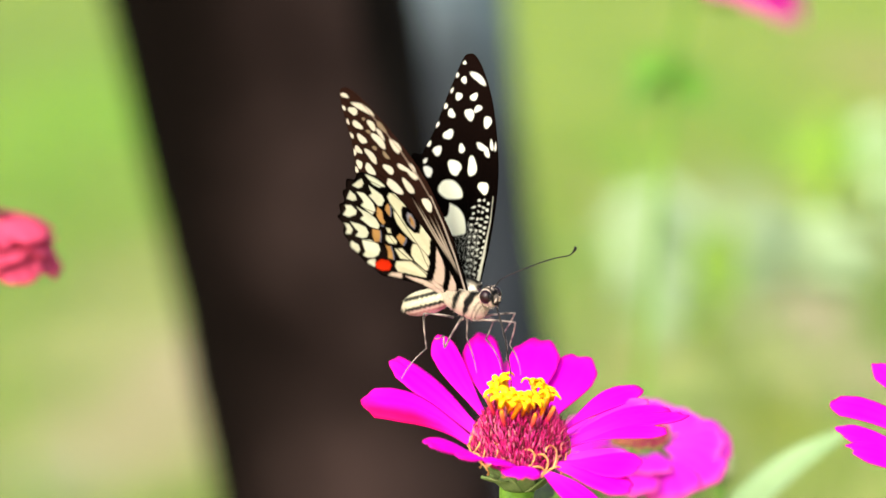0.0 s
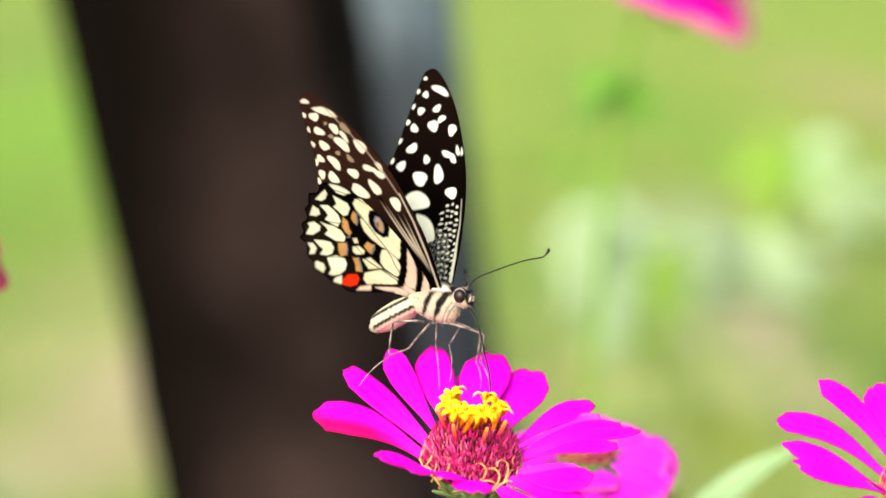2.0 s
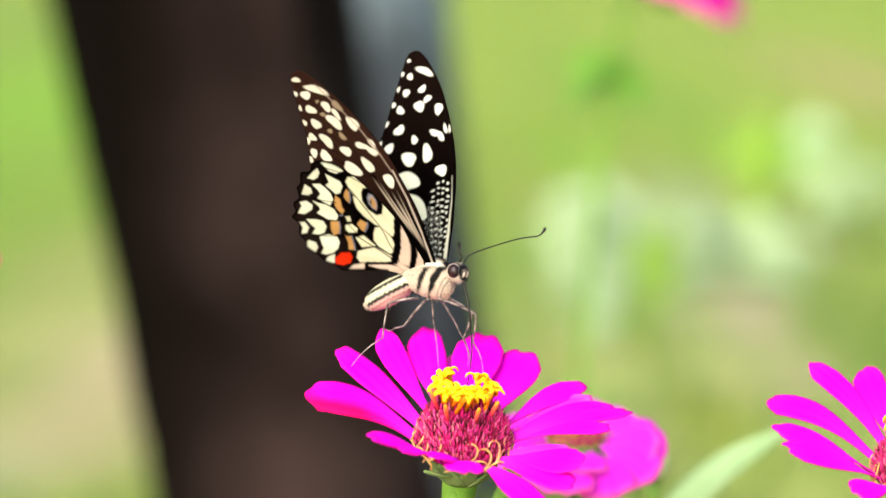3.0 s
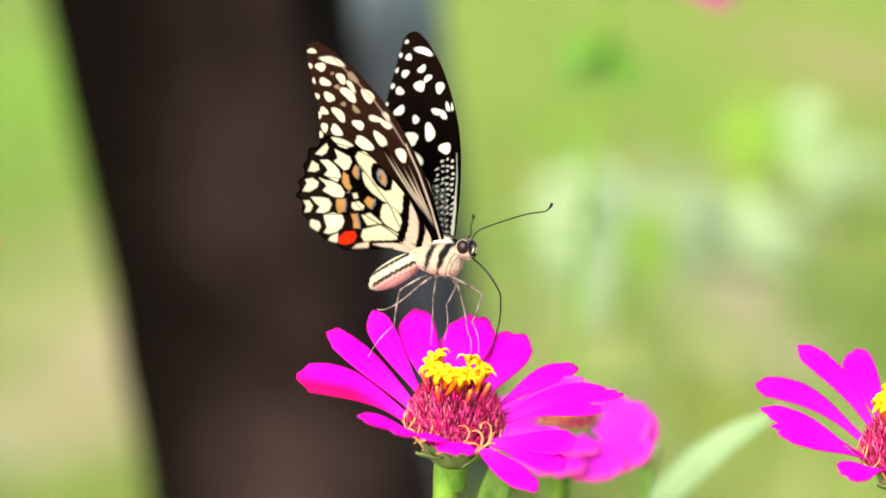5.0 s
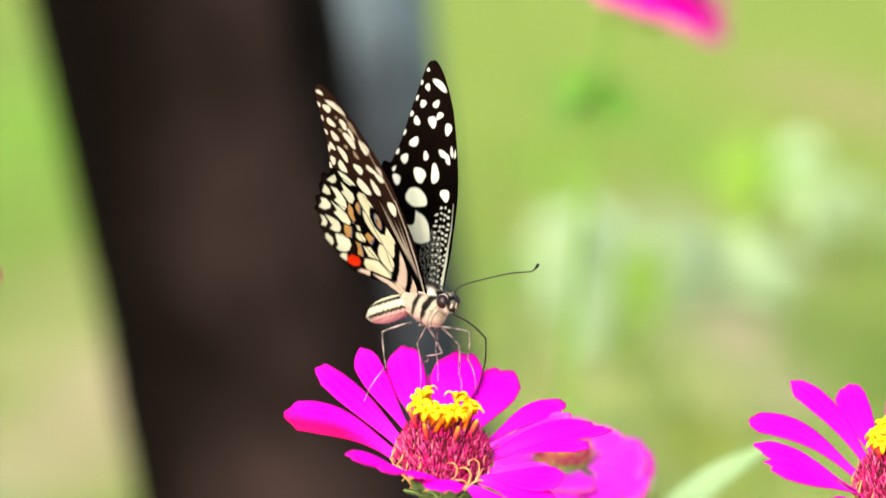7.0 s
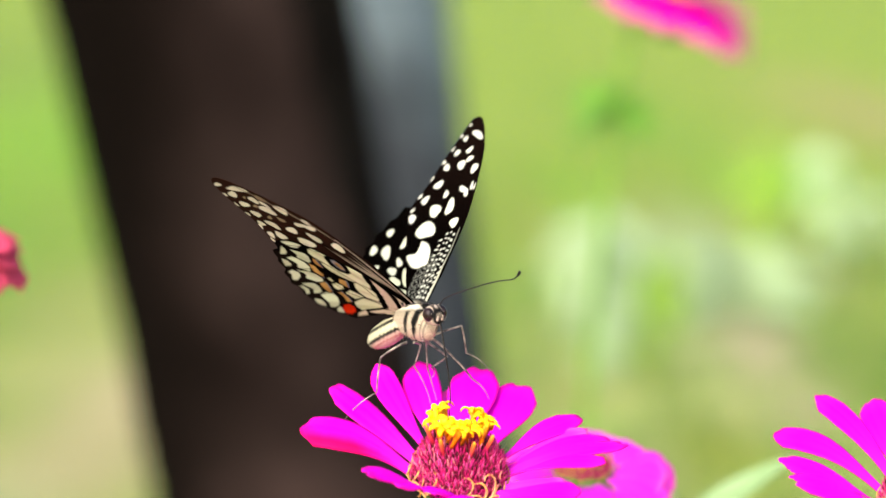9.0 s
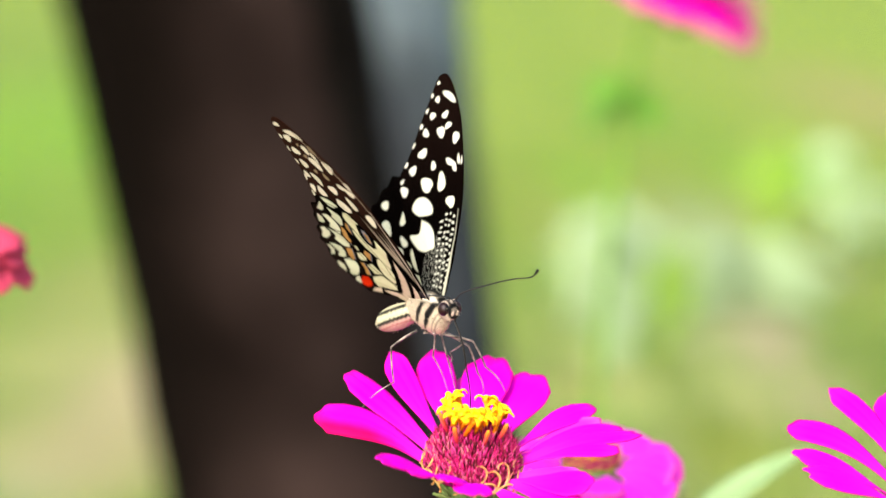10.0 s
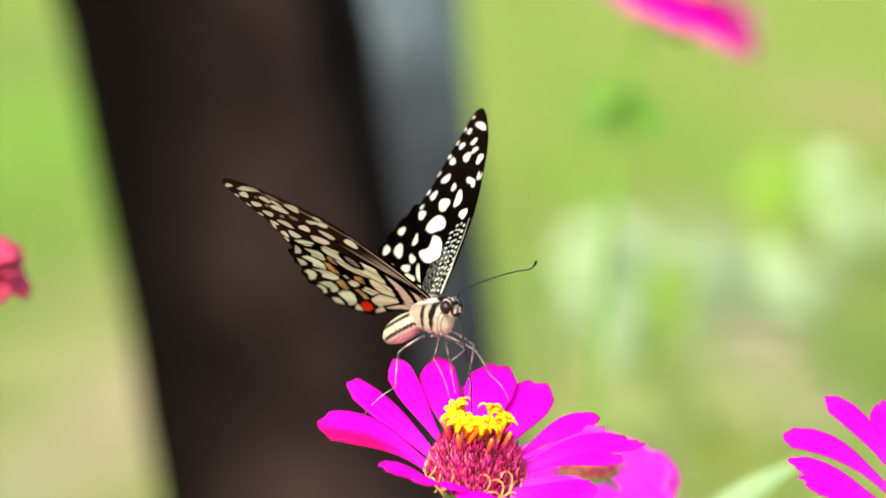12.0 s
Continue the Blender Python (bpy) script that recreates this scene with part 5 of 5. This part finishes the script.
make_leg((6.6, -1.2, -5.6), 8.2, 6.6, 7.2, (0.8, 0.25, 0.45), (0.55, 0.45, 0.7), 0.4775,
         (0, 0.0063, 0.4753, 0.7579, 0.0083, 0.7519), (1, 0.0106, 0.4746, 0.7571, 0.0122, 0.7499), (2, 0.0108, 0.4751, 0.7578, 0.0129, 0.7512), (3, 0.0113, 0.4750, 0.7581, 0.0135, 0.7515), (5, 0.0128, 0.4750, 0.7586, 0.0142, 0.7516),
         (6, 0.0153, 0.4753, 0.7583, 0.0158, 0.7512), (7, 0.0128, 0.4749, 0.7587, 0.0145, 0.7521), (9, 0.0087, 0.4747, 0.7625, 0.0126, 0.7590), (9.5, 0.0088, 0.4748, 0.7594, 0.0126, 0.7542), (10.5, 0.0126, 0.4750, 0.7563, 0.0163, 0.7514), (12, 0.0122, 0.4747, 0.7576, 0.0161, 0.7519))
make_leg((6.8, 1.0, -5.5), 6.6, 6.8, 6.4, (0.8, 0.4, 0.4), (0.6, 0.65, 0.3), 0.48,
         (0, 0.0051, 0.4777, 0.7597, 0.0056, 0.7537), (1, 0.0051, 0.4769, 0.7583, 0.0054, 0.7527), (2, 0.0100, 0.4776, 0.7573, 0.0110, 0.7512), (3, 0.0095, 0.4774, 0.7581, 0.0106, 0.7520), (5, 0.0121, 0.4775, 0.7558, 0.0126, 0.7497),
         (6, 0.0143, 0.4778, 0.7556, 0.0134, 0.7506), (7, 0.0112, 0.4772, 0.7555, 0.0114, 0.7504), (9, 0.0104, 0.4769, 0.7565, 0.0138, 0.7518), (10.5, 0.0086, 0.4773, 0.7563, 0.0087, 0.7508), (12, 0.0081, 0.4770, 0.7576, 0.0080, 0.7525))
tongue_a = put("proboscis", mesh_of("proboscis", *tube(bend([(0, 0, 0), (3, 0, 0.5), (6, 0, 0.5), (9, 0, 0)], 14), np.linspace(0.2, 0.17, 14), 7), HORN, scale=MM), butterfly, "thin dark feeding tube")
tongue_b = put("proboscis_tip", mesh_of("proboscis_tip", *tube(bend([(0, 0, 0), (4, 0, 0.7), (8, 0, 0.5), (12, 0, 0)], 14), np.linspace(0.17, 0.1, 14), 7), HORN, scale=MM), butterfly)


def aim(start, end, up):
    """A pose at start whose x axis points to end (butterfly's space, metres)."""
    x = (end - start).normalized()
    y = Vector(up).cross(x)
    y = y.normalized() if y.length > 1e-6 else Vector((0, 1, 0))
    z = x.cross(y)
    m = Matrix((x, y, z)).transposed().to_4x4()
    m.translation = start
    return m


def reach(hip, foot, a, b, knee):
    """Where the knee of a two-part limb bends (butterfly's space)."""
    d = foot - hip
    r = min(d.length, (a + b) * 0.999)
    x = d.normalized()
    k = Vector(knee)
    side = (k - x * k.dot(x)).normalized()
    c = max(-1.0, min(1.0, (a * a + r * r - b * b) / (2 * a * r)))
    mid = hip + x * a * c + side * a * math.sqrt(max(0.0, 1 - c * c))
    return mid, hip + x * r


def wing_pose(side, raised, twist, sweep):
    return pose(0.0005, side * 0.0022, 0.0026, side * raised) @ pose(0, 0, 0, 0, twist) @ pose(0, 0, 0, 0, 0, side * sweep)


def motions():
    # the flower heads nod a little in the air
    walk(zinnia_main, [
        (0, pose(0.0085, 0.4645, -0.00035, 0, -0.101, 0)),
        (0.2, pose(0.0085, 0.4645, -0.00026, 0, -0.069, 0)),
        (0.5, pose(0.0085, 0.4645, -0.00012, 0, -0.023, 0)),
        (0.8, pose(0.0085, 0.4645, -0.00018, 0, -0.015, 0)),
        (1, pose(0.0085, 0.4645, -0.00021, 0, -0.008, 0)),
        (1.2, pose(0.0085, 0.4645, -0.00013, 0, -0.009, 0)),
        (1.5, pose(0.0085, 0.4645, -0.00000, 0, -0.011, 0)),
        (2, pose(0.0085, 0.4645, -0.00001, 0, -0.028, 0)),
        (2.5, pose(0.0085, 0.4645, -0.00009, 0, -0.006, 0)),
        (3, pose(0.0085, 0.4645, 0.00017, 0, 0.006, 0)),
        (3.2, pose(0.0085, 0.4645, 0.00019, 0, 0.006, 0)),
        (4.8, pose(0.0085, 0.4645, 0.00034, 0, 0.004, 0)),
        (5, pose(0.0085, 0.4645, 0.00036, 0, 0.003, 0)),
        (5.5, pose(0.0085, 0.4645, 0.00012, 0, 0.000, 0)),
        (6, pose(0.0085, 0.4645, 0.00040, 0, -0.060, 0)),
        (6.5, pose(0.0085, 0.4645, 0.00022, 0, -0.062, 0)),
        (7, pose(0.0085, 0.4645, 0.00046, 0, -0.111, 0)),
        (7.2, pose(0.0085, 0.4645, 0.00042, 0, -0.111, 0)),
        (8.8, pose(0.0085, 0.4645, 0.00008, 0, -0.169, 0)),
        (9, pose(0.0085, 0.4645, 0.00004, 0, -0.163, 0)),
        (9.5, pose(0.0085, 0.4645, -0.00023, 0, -0.132, 0)),
        (10, pose(0.0085, 0.4645, 0.00045, 0, -0.089, 0)),
        (10.5, pose(0.0085, 0.4645, -0.00025, 0, 0.020, 0)),
        (11, pose(0.0085, 0.4645, 0.00013, 0, -0.067, 0)),
        (11.5, pose(0.0085, 0.4645, 0.00020, 0, -0.034, 0)),
        (12, pose(0.0085, 0.4645, 0.00027, 0, 0.006, 0)),
    ])
    # one petal gives way under the foot that stands on it
    pressed = [ob for ob in zinnia_main.children if ob.name.startswith("petal")][1]
    rest = pressed.matrix_basis.copy()
    walk(pressed, [(t, rest @ pose(0, 0, 0, -0.5 * dip, -0.87 * dip, 0)) for t, dip in (
        (0, 2.9), (0.5, 1.8), (1, -0.1), (1.5, 0.7), (2, 1.2), (2.5, 1.0), (3, 1.1), (5, 1.1), (5.5, 0.3), (6, 0.0), (6.5, -0.1), (7, 0.4), (7.2, -0.1), (8.8, 1.1), (9, 2.2), (9.5, 2.4), (10, 1.9), (10.5, 1.3), (11, 2.5), (11.5, 2.2), (12, 2.3))])
    walk(zinnia_side, [
        (0, pose(0.0985, 0.464, -0.00039, 0, -0.012, 0)),
        (0.2, pose(0.0985, 0.464, -0.00035, 0, -0.03, 0)),
        (0.5, pose(0.0985, 0.464, -0.00028, 0, -0.057, 0)),
        (0.8, pose(0.0985, 0.464, 0.00000, 0, 0.025, 0)),
        (1, pose(0.0985, 0.464, -0.00001, 0, -0.003, 0)),
        (1.2, pose(0.0985, 0.464, -0.00001, 0, -0.002, 0)),
        (1.5, pose(0.0985, 0.464, -0.00000, 0, 0, 0)),
        (2, pose(0.0985, 0.464, -0.00010, 0, 0.005, 0)),
        (2.5, pose(0.0985, 0.464, -0.00011, 0, -0.048, 0)),
        (3, pose(0.0985, 0.464, -0.00006, 0, 0.014, 0)),
        (3.2, pose(0.0985, 0.464, -0.00005, 0, 0.011, 0)),
        (4.8, pose(0.0985, 0.464, -0.00001, 0, -0.019, 0)),
        (5, pose(0.0985, 0.464, 0.00000, 0, -0.023, 0)),
        (5.5, pose(0.0985, 0.464, 0.00017, 0, -0.008, 0)),
        (6, pose(0.0985, 0.464, 0.00002, 0, -0.035, 0)),
        (6.5, pose(0.0985, 0.464, 0.00011, 0, -0.055, 0)),
        (7, pose(0.0985, 0.464, 0.00009, 0, -0.063, 0)),
        (7.2, pose(0.0985, 0.464, 0.00036, 0, -0.099, 0)),
        (8.8, pose(0.0985, 0.464, -0.00034, 0, 0.067, 0)),
        (9, pose(0.0985, 0.464, -0.00021, 0, 0.001, 0)),
        (9.5, pose(0.0985, 0.464, -0.00031, 0, 0.003, 0)),
        (10, pose(0.0985, 0.464, -0.00019, 0, 0.074, 0)),
        (10.5, pose(0.0985, 0.464, -0.00033, 0, -0.009, 0)),
        (11, pose(0.0985, 0.464, -0.00032, 0, 0.096, 0)),
        (11.5, pose(0.0985, 0.464, 0.00007, 0, 0.068, 0)),
        (12, pose(0.0985, 0.464, -0.00010, 0, 0.058, 0)),
    ])
    walk(zinnia_red, [(t, pose(-0.1240, 0.59, rise, 0, turn, 0)) for t, turn, rise in ((0, 0.03, 0), (1.5, 0.03, 0), (3, 0.06, 0), (5.5, 0.24, 0), (7.2, 0.35, 0.002), (9, 0.45, 0.0042), (9.5, 0.43, 0.0025), (10.5, 0.36, 0.0012), (12, 0.38, 0))])
    rows = [
        (0, pose(-0.00531, 0.476, 0.76949, 7.04, 3.05, -40.92)),
        (0.2, pose(-0.00454, 0.476, 0.76956, 2.72, 3.06, -42.36)),
        (0.5, pose(-0.00407, 0.476, 0.77154, 1.32, -2.86, -33.33)),
        (0.8, pose(-0.00065, 0.476, 0.77296, -4.98, 3.06, -32.67)),
        (1, pose(0.00095, 0.476, 0.77144, -3.81, -9.31, -51.28)),
        (1.2, pose(-0.00185, 0.476, 0.77165, 2.58, -5.02, -38.94)),
        (1.5, pose(-0.00045, 0.476, 0.77150, -1.44, -6.6, -41.69)),
        (2, pose(-0.00094, 0.476, 0.77145, -2.23, -1.93, -36.85)),
        (2.5, pose(-0.00095, 0.476, 0.77164, -3.76, -4.98, -39.82)),
        (3, pose(-0.00014, 0.476, 0.77221, -4.44, -5.22, -37.73)),
        (3.2, pose(0.00022, 0.476, 0.77232, -2.97, -6.59, -40.36)),
        (4.8, pose(0.00201, 0.476, 0.77344, -8.77, -2.62, -26.18)),
        (5, pose(0.00272, 0.476, 0.77317, -5.86, -6.69, -34.12)),
        (5.5, pose(0.00490, 0.476, 0.77126, -4.21, 4.86, -36.14)),
        (6, pose(0.00561, 0.476, 0.77047, -7.77, 9.85, -33.34)),
        (6.5, pose(0.00559, 0.476, 0.77050, -8.15, 11.1, -34.75)),
        (7, pose(0.00209, 0.476, 0.77171, -2.4, 1.93, -49.53)),
        (7.2, pose(-0.00202, 0.476, 0.77088, 6.79, 0.01, -46.27)),
        (8.8, pose(-0.00299, 0.476, 0.77048, 2.69, -6.28, -50.57)),
        (9, pose(-0.00352, 0.476, 0.77030, 4.7, -9.76, -54.78)),
        (9.5, pose(-0.00422, 0.476, 0.77018, 5.96, -8.17, -52.17)),
        (10, pose(-0.00273, 0.476, 0.77084, 1.52, 0.07, -52.38)),
        (10.5, pose(-0.00155, 0.476, 0.77061, 4.49, -0.31, -48.43)),
        (11, pose(-0.00309, 0.476, 0.77030, 3.13, -3.41, -50.58)),
        (11.5, pose(-0.00263, 0.476, 0.77033, 6.6, -8.18, -51.85)),
        (12, pose(-0.00188, 0.476, 0.77075, 6.78, -11.95, -53.25)),
    ]
    walk(butterfly, rows)
    for ob in WINGS[-1]:
        walk(ob, [(t, wing_pose(-1, *a)) for t, *a in (
            (0, 70.6, 1.3, 5.1),
            (0.2, 65, 0.2, 2.2),
            (0.5, 63.9, 1, 0.2),
            (0.8, 66.9, -10.8, 0.1),
            (1, 75.4, -7, 0.5),
            (1.2, 57.3, -2.2, 5.7),
            (1.5, 64.2, -1.9, 3.5),
            (2, 63.4, -0.5, 7.9),
            (2.5, 61.6, 0.1, 2.7),
            (3, 60.6, -1.5, 5.1),
            (3.2, 63.6, 1.1, 3.6),
            (4.8, 56.4, -2.5, 4.4),
            (5, 63.7, -1.7, 4.2),
            (5.5, 62.2, 1.8, 12.3),
            (6, 60.9, 3.7, 11.1),
            (6.5, 61.8, 3, 11),
            (7, 62.6, 3.2, -0.8),
            (7.2, 57.4, 4.5, 3.5),
            (8.8, 41.6, -2.2, 6),
            (9, 46, -1.4, 6.2),
            (9.5, 49, 0.5, 6.3),
            (10, 56.2, 3.7, 9.3),
            (10.5, 58.9, 4.9, 4.6),
            (11, 52.6, 3.6, 7.4),
            (11.5, 55.3, 5.6, 5.6),
            (12, 46.7, 0.3, 8.6),
        )])
    for ob in WINGS[1]:
        walk(ob, [(t, wing_pose(1, *a)) for t, *a in (
            (0, 73, -0.6, -1),
            (0.2, 77.5, 1.7, -1.2),
            (0.5, 76.6, -2.6, -4.4),
            (0.8, 78.1, -1.3, -0.8),
            (1, 53.3, -7.1, -6.2),
            (1.2, 61.5, -4.1, -1.9),
            (1.5, 73.7, 0.5, -1.3),
            (2, 75.1, -1.7, 2.1),
            (2.5, 83.4, -0.1, 0.6),
            (3, 76.6, 0.3, 3.8),
            (3.2, 73.3, 0.5, 1.4),
            (4.8, 80.2, 5.6, 5.3),
            (5, 76.8, 0.6, 3.9),
            (5.5, 78.3, -4.8, 6.8),
            (6, 83.5, -4.5, 5.8),
            (6.5, 87.5, -3.4, 7.2),
            (7, 85.2, -0.6, -1.2),
            (7.2, 78, 0.1, -0.9),
            (8.8, 55, 0.1, -1.6),
            (9, 51, 1.9, -1.8),
            (9.5, 65.6, 2.7, -0.3),
            (10, 74.8, 0, 3.1),
            (10.5, 83.7, 0.8, 0.7),
            (11, 76.2, 1.4, 2.7),
            (11.5, 70.4, 1.8, -1.4),
            (12, 51.9, -1, -1.3),
        )])
    # the head turns a little on the thorax
    neck = pose(0.0088, 0, -0.0012)
    walk(head, [(t, neck @ pose(0, 0, 0, 0, nod, turn) @ neck.inverted()) for t, nod, turn in (
        (0, -3, -2),
        (0.2, -5, -1),
        (0.5, 1, 1),
        (0.8, -5, 1),
        (1, 2, -2),
        (1.2, 2, 0),
        (1.5, 1, 0),
        (2, -3, 1),
        (2.5, -1, 1),
        (3, 1, 1),
        (3.2, 2, 0),
        (4.8, 4, -1),
        (5, 1, 1),
        (5.5, -4, 1),
        (6, -8, 1),
        (6.5, -9, 2),
        (7, -2, -3),
        (7.2, 5, -3),
        (8.8, 6, -3),
        (9, 11, -3),
        (9.5, 11, -3),
        (10, 1, -3),
        (10.5, 2, -3),
        (11, 4, -3),
        (11.5, 12, -3),
        (12, 12, -3),
    )])
    walk(abdomen, [
        (0, pose(-0.001, 0, -0.0026, 0, -20, 0)),
        (0.2, pose(-0.001, 0, -0.0026, 0, -15, 0)),
        (0.5, pose(-0.001, 0, -0.0026, 0, -16, 0)),
        (0.8, pose(-0.001, 0, -0.0026, 0, -20, 0)),
        (1, pose(-0.001, 0, -0.0026, 0, -13, 0)),
        (1.2, pose(-0.001, 0, -0.0026, 0, -26, 0)),
        (1.5, pose(-0.001, 0, -0.0026, 0, -23, 0)),
        (2, pose(-0.001, 0, -0.0026, 0, -27, 0)),
        (2.5, pose(-0.001, 0, -0.0026, 0, -20, 0)),
        (3, pose(-0.001, 0, -0.0026, 0, -24, 0)),
        (3.2, pose(-0.001, 0, -0.0026, 0, -22, 0)),
        (4.8, pose(-0.001, 0, -0.0026, 0, -26, 0)),
        (5, pose(-0.001, 0, -0.0026, 0, -24, 0)),
        (5.5, pose(-0.001, 0, -0.0026, 0, -33, 0)),
        (6, pose(-0.001, 0, -0.0026, 0, -32, 0)),
        (6.5, pose(-0.001, 0, -0.0026, 0, -30, 0)),
        (7, pose(-0.001, 0, -0.0026, 0, -21, 0)),
        (7.2, pose(-0.001, 0, -0.0026, 0, -22, 0)),
        (8.8, pose(-0.001, 0, -0.0026, 0, -17, 0)),
        (9, pose(-0.001, 0, -0.0026, 0, -15, 0)),
        (9.5, pose(-0.001, 0, -0.0026, 0, -16, 0)),
        (10, pose(-0.001, 0, -0.0026, 0, -20, 0)),
        (10.5, pose(-0.001, 0, -0.0026, 0, -20, 0)),
        (11, pose(-0.001, 0, -0.0026, 0, -20, 0)),
        (11.5, pose(-0.001, 0, -0.0026, 0, -16, 0)),
        (12, pose(-0.001, 0, -0.0026, 0, -14, 0)),
    ])
    for thigh, shin, tarsus, h, a, b, knee, later_knee, foot_y, steps in LEGS:
        up, low, tip = [], [], []
        for t, m in rows:
            x, y, z, fx, fz = (float(np.interp(t, steps[:, 0], steps[:, k])) for k in range(1, 6))
            late = max(0.0, min(1.0, t - 6.3))
            bent = Vector(knee) * (1 - late) + Vector(later_knee) * late
            k, end = reach(h, m.inverted() @ Vector((x, y, z)), a, b, bent)
            up.append((t, aim(h, k, (0, 0, 1))))
            low.append((t, aim(k, end, bent)))
            tip.append((t, aim(end, m.inverted() @ Vector((fx, foot_y, fz)), bent)))
        walk(thigh, up)
        walk(shin, low)
        walk(tarsus, tip)
    up, low = [], []
    for (t, m), tip in zip(rows, (
        (0.00616, 0.46312, 0.74638),
        (0.00654, 0.46336, 0.74766),
        (0.00711, 0.46371, 0.74959),
        (0.00998, 0.46448, 0.75178),
        (0.01190, 0.46500, 0.75324),
        (0.01224, 0.46489, 0.75201),
        (0.01274, 0.46472, 0.75017),
        (0.01256, 0.46381, 0.74947),
        (0.01091, 0.46500, 0.75512),
        (0.00994, 0.46428, 0.75035),
        (0.01055, 0.46436, 0.75071),
        (0.01546, 0.46493, 0.75364),
        (0.01607, 0.46500, 0.75401),
        (0.01694, 0.46388, 0.74773),
        (0.01603, 0.46290, 0.74625),
        (0.01570, 0.46267, 0.74605),
        (0.01436, 0.46500, 0.75379),
        (0.01345, 0.46496, 0.75332),
        (0.00618, 0.46465, 0.74955),
        (0.00527, 0.46461, 0.74908),
        (0.00668, 0.46442, 0.74888),
        (0.00779, 0.46478, 0.74778),
        (0.01102, 0.46410, 0.74804),
        (0.00541, 0.46500, 0.75270),
        (0.00747, 0.46500, 0.75468),
        (0.00846, 0.46474, 0.75014),
    )):
        tip = Vector(tip)
        h = Vector((0.0118, 0, -0.0026))
        k, end = reach(h, m.inverted() @ tip, 0.009, 0.012, (0.9, 0.0, 0.45))
        up.append((t, aim(h, k, (0, 0, 1))))
        low.append((t, aim(k, end, (1, 0, 0.3))))
    walk(tongue_a, up)
    walk(tongue_b, low)


motions()
